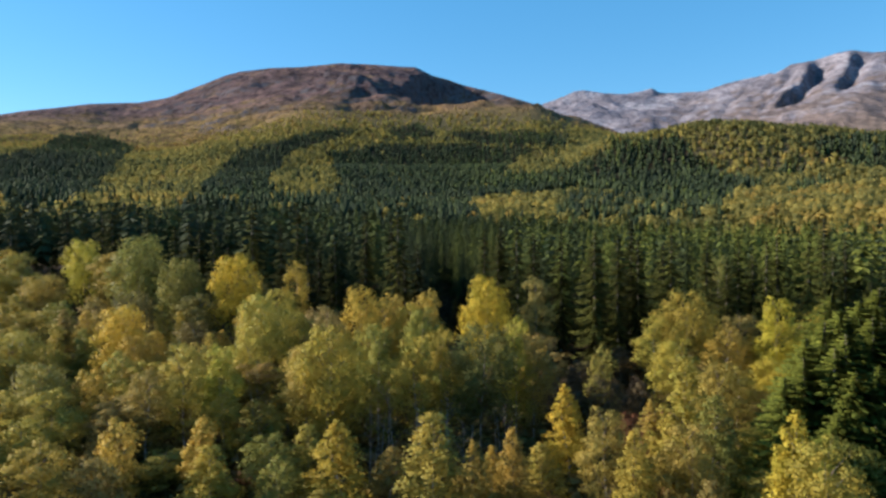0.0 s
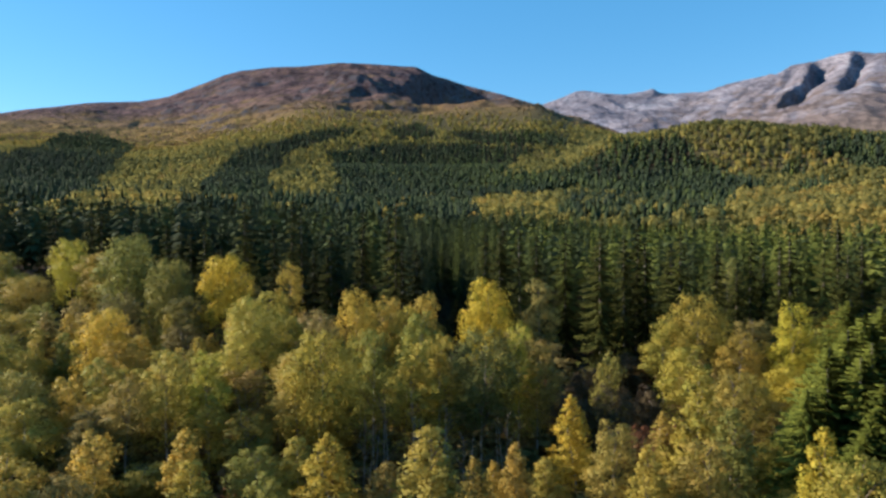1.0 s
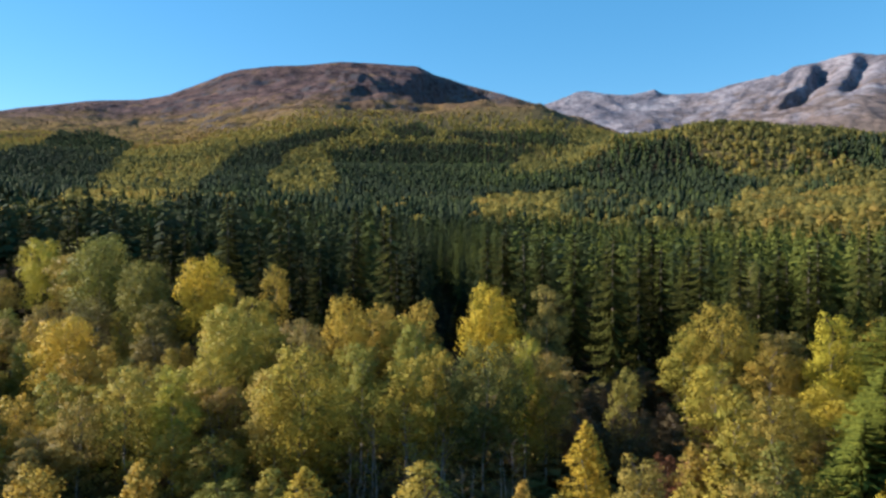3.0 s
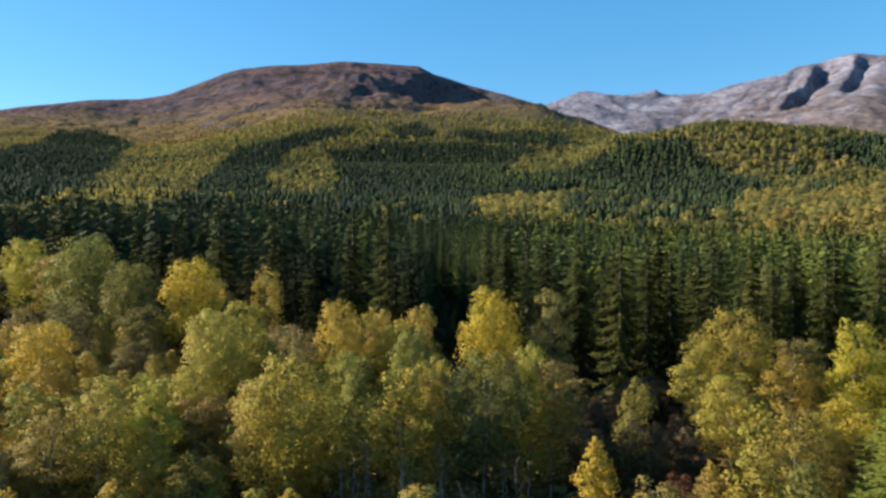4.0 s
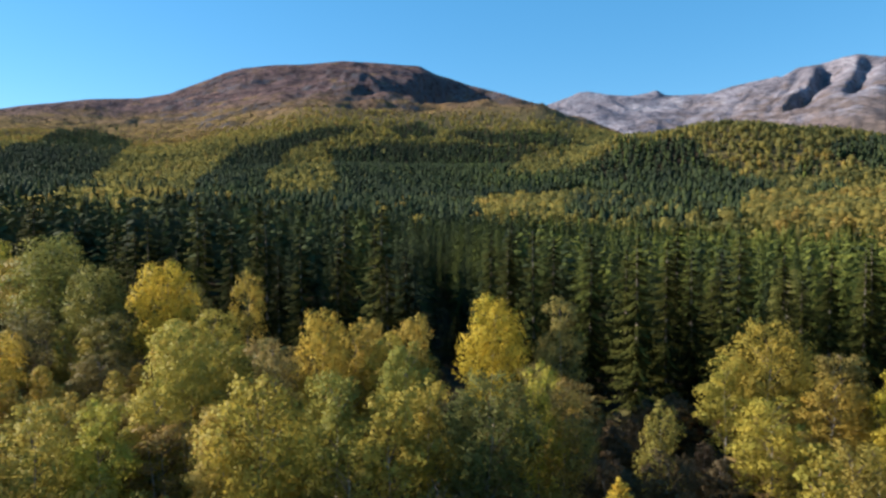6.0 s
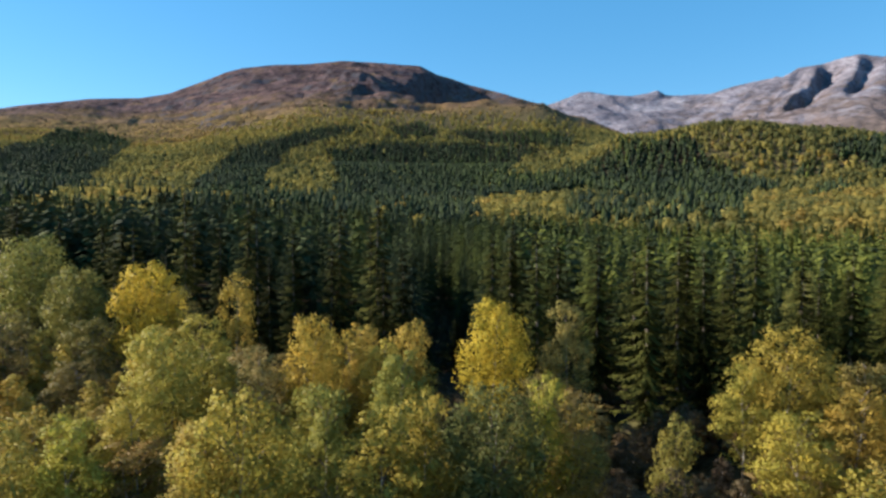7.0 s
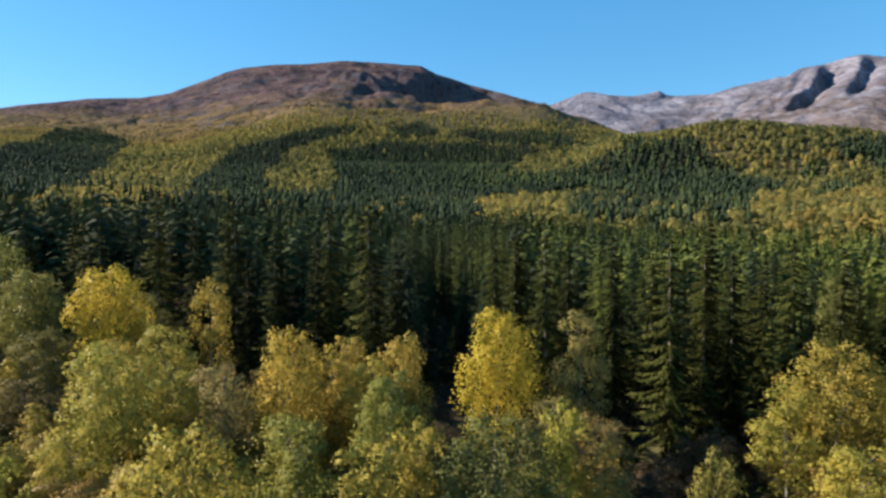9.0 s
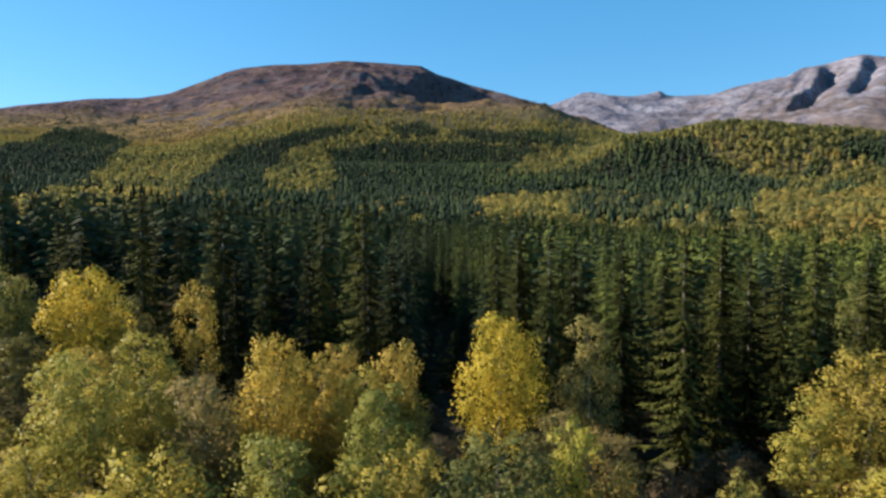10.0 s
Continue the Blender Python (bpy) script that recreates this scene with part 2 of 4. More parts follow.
def ground_material():
    """Forest floor in the valley, brown heath above the trees, bare grey rock on the far mountains and on steep faces."""
    m, n, l = material("ground_cover")
    pos, geo = n.new("ShaderNodeTexCoord"), n.new("ShaderNodeNewGeometry")
    heath, stone = n.new("ShaderNodeAttribute"), n.new("ShaderNodeAttribute")
    heath.attribute_name, stone.attribute_name = "heath", "stone"
    o = pos.outputs["Object"]
    # floor: leaf litter, moss, withered fern
    litter = noise_of(n, l, 0.35, 6.0, 0.65, o)
    floor = ramp_of(n, l, litter.outputs["Fac"], [(0.32, (0.05, 0.05, 0.024)), (0.48, (0.10, 0.085, 0.04)), (0.6, (0.15, 0.095, 0.048)), (0.72, (0.20, 0.16, 0.06))])
    # bare brown needle litter where spruce is planted, darkened for the shade under the trees
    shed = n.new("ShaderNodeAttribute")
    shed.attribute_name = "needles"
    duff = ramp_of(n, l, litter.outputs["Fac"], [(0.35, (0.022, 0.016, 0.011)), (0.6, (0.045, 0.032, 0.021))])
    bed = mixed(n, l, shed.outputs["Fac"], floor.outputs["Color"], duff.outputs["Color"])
    # heath: rust-red, ochre and olive in drifts, with grain
    drift, grain = noise_of(n, l, 0.012, 6.0, 0.62, o), noise_of(n, l, 0.05, 6.0, 0.72, o)
    rust = ramp_of(n, l, drift.outputs["Fac"], [(0.32, (0.052, 0.040, 0.036)), (0.43, (0.094, 0.064, 0.066)), (0.52, (0.140, 0.092, 0.092)), (0.6, (0.165, 0.108, 0.088)), (0.7, (0.20, 0.138, 0.06)), (0.8, (0.085, 0.066, 0.044))])
    tuft = ramp_of(n, l, grain.outputs["Fac"], [(0.36, (0.30, 0.30, 0.34)), (0.5, (0.95, 0.95, 0.95)), (0.66, (1.65, 1.5, 1.3))])
    moor = mixed(n, l, 1.0, rust.outputs["Color"], tuft.outputs["Color"], "MULTIPLY")
    height = n.new("ShaderNodeSeparateXYZ")
    l.new(o, height.inputs[0])
    high = math_of(n, l, "ADD", math_of(n, l, "MULTIPLY", math_of(n, l, "SUBTRACT", height.outputs["Z"], 300.0), 0.011), math_of(n, l, "MULTIPLY", math_of(n, l, "SUBTRACT", drift.outputs["Fac"], 0.5), 3.0))
    high = math_of(n, l, "MINIMUM", math_of(n, l, "MAXIMUM", high, 0.0), 1.0)
    grass = mixed(n, l, 1.0, (0.21, 0.14, 0.06), tuft.outputs["Color"], "MULTIPLY")
    moor = mixed(n, l, high, grass, moor)
    # rock: pale grey slabs with lighter scree and darker cracks
    long = n.new("ShaderNodeMapping")
    long.inputs["Scale"].default_value, long.inputs["Rotation"].default_value = (1.0, 0.35, 1.6), (0, radians(24), 0)
    l.new(o, long.inputs["Vector"])
    slab, crack = noise_of(n, l, 0.006, 7.0, 0.62, long.outputs[0]), noise_of(n, l, 0.05, 6.0, 0.74, long.outputs[0])
    pale = ramp_of(n, l, slab.outputs["Fac"], [(0.34, (0.105, 0.10, 0.122)), (0.45, (0.16, 0.148, 0.172)), (0.55, (0.225, 0.21, 0.24)), (0.68, (0.30, 0.288, 0.318))])
    split = ramp_of(n, l, crack.outputs["Fac"], [(0.36, (0.4, 0.4, 0.44)), (0.5, (0.95, 0.95, 0.95)), (0.64, (1.35, 1.33, 1.33))])
    rock = mixed(n, l, 1.0, pale.outputs["Color"], split.outputs["Color"], "MULTIPLY")
    # thin grass on the lower rock
    place = n.new("ShaderNodeSeparateXYZ")
    l.new(o, place.inputs[0])
    low = math_of(n, l, "MULTIPLY_ADD", place.outputs["Z"], -0.0035)
    low.node.inputs[2].default_value = 2.4
    grassy = math_of(n, l, "ADD", low, math_of(n, l, "MULTIPLY", math_of(n, l, "SUBTRACT", drift.outputs["Fac"], 0.5), 5.0))
    east = math_of(n, l, "MULTIPLY", math_of(n, l, "SUBTRACT", place.outputs["X"], 1150.0), 0.0022)
    grassy = math_of(n, l, "ADD", grassy, math_of(n, l, "MINIMUM", east, 0.0))
    grassy = math_of(n, l, "MINIMUM", math_of(n, l, "MAXIMUM", grassy, 0.0), 0.85)
    rock = mixed(n, l, grassy, rock, mixed(n, l, 0.75, (0.150, 0.112, 0.098), split.outputs["Color"], "MULTIPLY"))
    steep = n.new("ShaderNodeSeparateXYZ")
    l.new(geo.outputs["Normal"], steep.inputs[0])
    face = ramp_of(n, l, steep.outputs["Z"], [(0.78, (1, 1, 1)), (0.875, (0, 0, 0))])
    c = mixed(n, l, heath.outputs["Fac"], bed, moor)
    c = mixed(n, l, math_of(n, l, "MULTIPLY", math_of(n, l, "MULTIPLY", face.outputs["Color"], ramp_of(n, l, grain.outputs["Fac"], [(0.42, (0, 0, 0)), (0.56, (1, 1, 1))]).outputs["Color"]), heath.outputs["Fac"]), c, mixed(n, l, 0.75, rock, (0.055, 0.055, 0.06)))
    c = mixed(n, l, stone.outputs["Fac"], c, rock)
    p = n["Principled BSDF"]
    l.new(c, p.inputs["Base Color"])
    p.inputs["Roughness"].default_value = 0.95
    p.inputs["Specular IOR Level"].default_value = 0.02
    bump = node(n, "Bump", Strength=0.9, Distance=14.0)
    l.new(mixed(n, l, heath.outputs["Fac"], crack.outputs["Fac"], grain.outputs["Fac"]), bump.inputs["Height"])
    wild = math_of(n, l, "MAXIMUM", heath.outputs["Fac"], stone.outputs["Fac"])
    l.new(math_of(n, l, "MULTIPLY", wild, 0.9), bump.inputs["Strength"])
    small = node(n, "Bump", Strength=0.5, Distance=0.15)
    l.new(litter.outputs["Fac"], small.inputs["Height"])
    l.new(bump.outputs[0], small.inputs["Normal"])
    l.new(small.outputs[0], p.inputs["Normal"])
    return m


BIRCH_LEAF, NEEDLE = birch_leaf_material(), spruce_needle_material()
BIRCH_BARK = bark_material("birch_bark", (0.34, 0.32, 0.28), (0.05, 0.045, 0.04), 3.0, 0.44)
TWIG_BARK = bark_material("twig_bark", (0.16, 0.12, 0.10), (0.06, 0.05, 0.045), 5.0, 0.45)
SPRUCE_BARK = bark_material("spruce_bark", (0.22, 0.185, 0.15), (0.09, 0.07, 0.06), 6.0, 0.48)
# the far spruce's dark end is lifted and cooled, partly to suggest haze
FAR_SPRUCE = wood_material("far_spruce", [(0.0, (0.030, 0.041, 0.028)), (0.5, (0.047, 0.063, 0.029)), (0.8, (0.078, 0.098, 0.027)), (1.0, (0.128, 0.145, 0.034))], 0.1)
FAR_BIRCH = wood_material("far_birch", [(0.0, (0.10, 0.11, 0.045)), (0.25, (0.175, 0.172, 0.065)), (0.5, (0.25, 0.225, 0.075)), (0.75, (0.33, 0.28, 0.08)), (0.93, (0.385, 0.29, 0.08)), (1.0, (0.36, 0.25, 0.09))], 0.6)
SHRUB = wood_material("heath_shrubs", [(0.0, (0.035, 0.033, 0.02)), (0.5, (0.075, 0.055, 0.032)), (1.0, (0.13, 0.085, 0.04))], 0.15)
UNDER = wood_material("undergrowth", [(0.0, (0.10, 0.105, 0.04)), (0.4, (0.18, 0.14, 0.055)), (0.75, (0.23, 0.125, 0.06)), (1.0, (0.25, 0.095, 0.055))], 0.3)
GROUND = ground_material()

# ---- the ground ----
def mesh_of(name, verts, faces, mat, smooth=False, normals=None, **layers):
    """A mesh from arrays: vertices, faces all of one size, float layers by vertex, and normals for leaves that share a clump's rounding."""
    verts, faces = np.ascontiguousarray(verts, np.float32), np.ascontiguousarray(faces, np.int32)
    me, k = bpy.data.meshes.new(name), faces.shape[1]
    me.vertices.add(len(verts))
    me.vertices.foreach_set("co", verts.ravel())
    me.loops.add(faces.size)
    me.loops.foreach_set("vertex_index", faces.ravel())
    me.polygons.add(len(faces))
    me.polygons.foreach_set("loop_start", np.arange(0, faces.size, k, dtype=np.int32))
    me.polygons.foreach_set("loop_total", np.full(len(faces), k, np.int32))
    me.polygons.foreach_set("use_smooth", np.full(len(faces), smooth))
    for key, values in layers.items():
        me.attributes.new(key, "FLOAT", "POINT").data.foreach_set("value", np.ascontiguousarray(values, np.float32))
    me.materials.append(mat)
    me.update(calc_edges=True)
    me.validate()
    if normals is not None:
        me.polygons.foreach_set("use_smooth", np.ones(len(faces), bool))
        me.normals_split_custom_set_from_vertices(np.ascontiguousarray(normals, np.float32))
    return me


def build_ground():
    turn = np.radians(np.concatenate([np.arange(-44, 40, 0.16), np.arange(40, 316, 4.0)]))
    rings = np.concatenate([np.geomspace(0.05, 300, 60), np.arange(315, 1450, 30), np.arange(1450, 2720, 12), np.arange(2720, 4320, 16), np.geomspace(4350, 7000, 8)])
    rr, tt = np.meshgrid(rings, turn, indexing="ij")
    x, y = rr * np.sin(tt) + 2.0, rr * np.cos(tt) - 6.0
    z, heath, stone = land(x.ravel(), y.ravel())
    n, k = len(rings), len(turn)
    i, j = np.meshgrid(np.arange(n - 1), np.arange(k), indexing="ij")
    a, b = i * k + j, i * k + (j + 1) % k
    quads = np.stack([a, b, b + k, a + k], -1).reshape(-1, 4)[:, ::-1]
    verts = np.stack([x.ravel(), y.ravel(), z], -1)
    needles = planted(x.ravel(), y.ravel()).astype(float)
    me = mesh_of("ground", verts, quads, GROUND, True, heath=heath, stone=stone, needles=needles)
    tagged(new("ground", me), "wooded valley floor rising to brown heath and bare grey mountains", "ground", kind="structure")


# ---- woods ----
# Stands of planted spruce on the slope, as plan outlines.
STANDS = {
    "west": [(-744, 952), (-785, 1076), (-823, 1199), (-903, 1383), (-992, 1603), (-950, 1629), (-889, 1587), (-733, 1402), (-651, 1208), (-612, 1111), (-540, 966), (-512, 887), (-454, 772), (-359, 617), (-339, 554), (-307, 479), (-291, 439), (-288, 389)],
    "west_strip": [(-891, 1579), (-914, 1685), (-884, 1759), (-919, 1835), (-945, 1741), (-934, 1640)],
    "gully": [(-331, 793), (-382, 971), (-409, 1109), (-432, 1211), (-403, 1220), (-358, 1249), (-322, 1299), (-264, 1324), (-220, 1334), (-233, 1278), (-258, 1239), (-281, 1199), (-305, 1174), (-320, 1137), (-317, 1076), (-269, 895), (-254, 811), (-217, 707), (-195, 608), (-214, 531)],
    "middle": [(-272, 1163), (-230, 1155), (-195, 1189), (-148, 1219), (-95, 1217), (-1, 1231), (40, 1206), (100, 1195), (127, 1165), (101, 1142), (78, 1096), (53, 906), (49, 787), (39, 682), (20, 623), (4, 535), (-51, 471), (-102, 457), (-132, 638), (-163, 813), (-229, 1104)],
    "knoll": [(-158, 1316), (-155, 1369), (-111, 1417), (-77, 1356), (-63, 1306), (-88, 1268), (-137, 1262)],
    "band": [(-35, 1291), (-13, 1342), (55, 1327), (194, 1278), (206, 914), (265, 874), (278, 840), (279, 814), (197, 875), (211, 1192), (140, 1184), (71, 1214), (20, 1230)],
    "east": [(122, 859), (156, 850), (178, 870), (209, 865), (279, 814), (278, 791), (288, 775), (293, 757), (287, 719), (295, 691), (303, 667), (280, 613), (252, 596), (204, 498), (172, 448), (160, 454), (172, 543), (166, 580), (160, 610), (138, 644), (128, 704), (138, 789)],
    "foot": [(56, 894), (94, 868), (122, 859), (138, 789), (133, 728), (101, 717), (70, 655), (37, 637), (31, 681), (39, 786)],
    "rim": [(398, 748), (415, 767), (448, 783), (482, 799), (520, 800), (430, 657), (405, 676), (415, 712), (412, 731)],
    "clump": [(340, 715), (368, 724), (367, 700), (340, 683)],
    "dell": [(276, 559), (323, 629), (349, 633), (335, 592), (299, 546)],
}


def inside(x, y, outline):
    hit = np.zeros(x.shape, bool)
    for (ax, ay), (bx, by) in zip(outline, outline[1:] + outline[:1]):
        if ay != by:
            hit ^= ((ay > y) != (by > y)) & (x < (bx - ax) * (y - ay) / (by - ay) + ax)
    return hit


EDGE = [(-130, 124), (-80, 119), (-60, 118), (-42, 107), (-25, 106), (-15, 102), (-6, 104), (-2, 110), (3, 110), (8, 103), (14, 100), (20, 97), (40, 97), (60, 94), (130, 90)]


def planted(x, y):
    """Whether spruce stands here: the plantation past the birches, and the stands on the slope."""
    r, b = np.hypot(x, y), np.degrees(np.arctan2(x, y))
    wob = bumps(x, y, 70, 8, 3)
    near = (y > along(EDGE, x)) & (r < np.interp(b, [-40, -30, -25, -23.5, -11, 0.2, 1.5, 40], [300, 330, 380, 680, 680, 620, 385, 335]) + 20 * wob)
    xs, ys = x + 12 * bumps(x, y, 60, 9, 3), y + 16 * bumps(x, y, 60, 10, 3)
    for outline in STANDS.values():
        near |= inside(xs, ys, outline)
    return near


build_ground()


def scattered(step, x0, x1, y0, y1, seed):
    rng = np.random.default_rng(seed)
    gx, gy = np.meshgrid(np.arange(x0, x1, step), np.arange(y0, y1, step))
    return (gx + rng.uniform(-0.5, 0.5, gx.shape) * step).ravel(), (gy + rng.uniform(-0.5, 0.5, gy.shape) * step).ravel()


def leaf_sprays(points, normals, sizes, rng):
    """Small three-cornered sprays at the points, facing the normals, as vertices (three by three)."""
    n = len(points)
    side = np.cross(normals, rng.normal(size=(n, 3)))
    side /= np.linalg.norm(side, axis=1, keepdims=True) + 1e-9
    other = np.cross(normals, side)
    a, b = side * sizes[:, None], other * (sizes * rng.uniform(0.6, 1.0, n))[:, None]
    return np.stack([points + a, points - a * 0.55 + b * 0.9, points - a * 0.45 - b], 1).reshape(-1, 3)


def unit(v):
    return v / (np.linalg.norm(v, axis=1, keepdims=True) + 1e-9)


def tuft_birch(count, size, rng):
    """A small birch of unit height: loose sprays round a lobed crown."""
    lobes = rng.normal(size=(7, 3)) * (0.13, 0.13, 0.2) + (0, 0, 0.58)
    pick = rng.integers(0, 7, count)
    way = unit(rng.normal(size=(count, 3)) + (0, 0, 0.15))
    p = lobes[pick] + way * (0.15, 0.15, 0.2) * rng.uniform(0.7, 1.0, (count, 1))
    p[:, 2] = np.clip(p[:, 2], 0.05, 1.0)
    p[:, :2] *= np.clip(1.35 - 0.75 * np.abs(p[:, 2:] - 0.5), 0.5, 1.3)
    face = unit(way + rng.normal(size=(count, 3)) * 0.45 + (0, 0, 0.2))
    v = leaf_sprays(p, face, rng.uniform(0.7, 1.3, count) * size, rng)
    soft = unit(way * 0.8 + unit(p - (0, 0, 0.4)) + (0, 0, 0.25) + rng.normal(size=(count, 3)) * 0.15)
    return v, np.arange(count * 3).reshape(-1, 3), np.repeat(soft, 3, axis=0)


def tuft_spruce(count, size, rng, start=0.05):
    """A small spruce of unit height: hanging sprays in loose tiers round a narrow cone."""
    f = 1 - np.sqrt(rng.uniform(0.0004, (1 - start) ** 2, count))
    f = np.round(f * 13) / 13 + rng.uniform(-0.02, 0.02, count)
    az = rng.uniform(0, 6.283, count)
    out = np.stack([np.cos(az), np.sin(az), 0 * az], -1)
    reach = 0.15 * np.clip(1 - f, 0, 1) ** 0.9 * rng.uniform(0.6, 1.15, count) + 0.006
    p = out * reach[:, None] + np.stack([0 * f, 0 * f, np.clip(f, 0.02, 0.98)], -1)
    big = size * (0.35 + 0.9 * np.clip(1 - f, 0, 1)) * rng.uniform(0.8, 1.25, count)
    tip = p + out * (big * 0.75)[:, None] - np.stack([0 * f, 0 * f, big * 0.55], -1)
    side = np.cross(out, (0, 0, 1)) * (big * 0.6)[:, None]
    back = p - out * (reach * 0.4)[:, None] + np.stack([0 * f, 0 * f, big * 0.45], -1)
    v = np.stack([back + side, tip, back - side], 1).reshape(-1, 3)
    top = np.array([(0.012, 0, 0.93), (0, 0, 1.03), (-0.012, 0, 0.93), (0, 0.012, 0.93), (0, 0, 1.03), (0, -0.012, 0.93)])
    soft = unit(out + np.stack([0 * f, 0 * f, 0.35 + 0 * f], -1) + rng.normal(size=(count, 3)) * 0.3)
    v, soft = np.concatenate([v, top]), np.concatenate([np.repeat(soft, 3, axis=0), np.tile((0.0, 0, 1), (6, 1))])
    return v, np.arange(len(v)).reshape(-1, 3), soft


def lump(rings, sides, profile, rough, rng):
    """A closed lumpy crown of unit height from rings: vertices, triangles and soft normals."""
    pts, nor = [(0, 0, rings[0] - 0.03)], [(0, 0, -1.0)]
    for k, (f, rad) in enumerate(zip(rings, profile)):
        turn = rng.uniform(0, 6.28)
        for s in range(sides):
            a = turn + 6.283 * s / sides + rng.uniform(-0.2, 0.2)
            out = rad * rng.uniform(1 - rough, 1 + rough)
            pts.append((out * math.cos(a), out * math.sin(a), f + rng.uniform(-0.04, 0.04)))
            nor.append((math.cos(a) + rng.normal(0, 0.3), math.sin(a) + rng.normal(0, 0.3), 0.4 + 1.1 * (f - 0.5)))
    pts.append((rng.uniform(-0.02, 0.02), rng.uniform(-0.02, 0.02), 1.0))
    nor.append((0, 0, 1.0))
    tris, n = [], len(rings)
    for s in range(sides):
        t = (s + 1) % sides
        tris.append((0, 1 + t, 1 + s))
        tris.append((len(pts) - 1, 1 + (n - 1) * sides + s, 1 + (n - 1) * sides + t))
        for k in range(n - 1):
            a, b, c, d = 1 + k * sides + s, 1 + k * sides + t, 1 + (k + 1) * sides + t, 1 + (k + 1) * sides + s
            tris += [(a, b, c), (a, c, d)]
    return np.array(pts), np.array(tris), unit(np.array(nor))


def with_sprays(body, sprays):
    (v, f, n), (v2, f2, n2) = body, sprays
    return np.concatenate([v, v2]), np.concatenate([f, f2 + len(v)]), np.concatenate([n, n2])


def far_birch(rng):
    return with_sprays(lump((0.15, 0.6), 5, (0.2, 0.2), 0.4, rng), tuft_birch(24, 0.125, rng))


def far_spruce(rng):
    return with_sprays(lump((0.06, 0.35, 0.7), 5, (0.16, 0.12, 0.06), 0.28, rng), tuft_spruce(10, 0.1, rng))


def wood(name, forms, x, y, high, wide, tint, mat, label, category, seed):
    """One mesh of many small trees."""
    rng = np.random.default_rng(seed)
    z = land(x, y)[0] - 0.3
    turn, pick = rng.uniform(0, 6.283, len(x)), rng.integers(0, len(forms), len(x))
    vs, fs, ts, ns, base = [], [], [], [], 0
    for k, (v, f, soft) in enumerate(forms):
        at = np.where(pick == k)[0]
        c, s, w, h = np.cos(turn[at])[:, None], np.sin(turn[at])[:, None], (high * wide)[at][:, None], high[at][:, None]
        px = (v[:, 0] * c - v[:, 1] * s) * w + x[at][:, None]
        py = (v[:, 0] * s + v[:, 1] * c) * w + y[at][:, None]
        vs.append(np.stack([px, py, v[:, 2] * h + z[at][:, None]], -1).reshape(-1, 3))
        ns.append(np.stack([soft[:, 0] * c - soft[:, 1] * s, soft[:, 0] * s + soft[:, 1] * c, soft[:, 2] + 0 * c], -1).reshape(-1, 3))
        fs.append((f[None] + (np.arange(len(at)) * len(v))[:, None, None] + base).reshape(-1, f.shape[1]))
        ts.append(np.repeat(tint[at], len(v)))
        base += len(at) * len(v)
    me = mesh_of(name, np.concatenate(vs), np.concatenate(fs), mat, normals=np.concatenate(ns), tint=np.concatenate(ts))
    return tagged(new(name, me), label, category, kind="stuff")


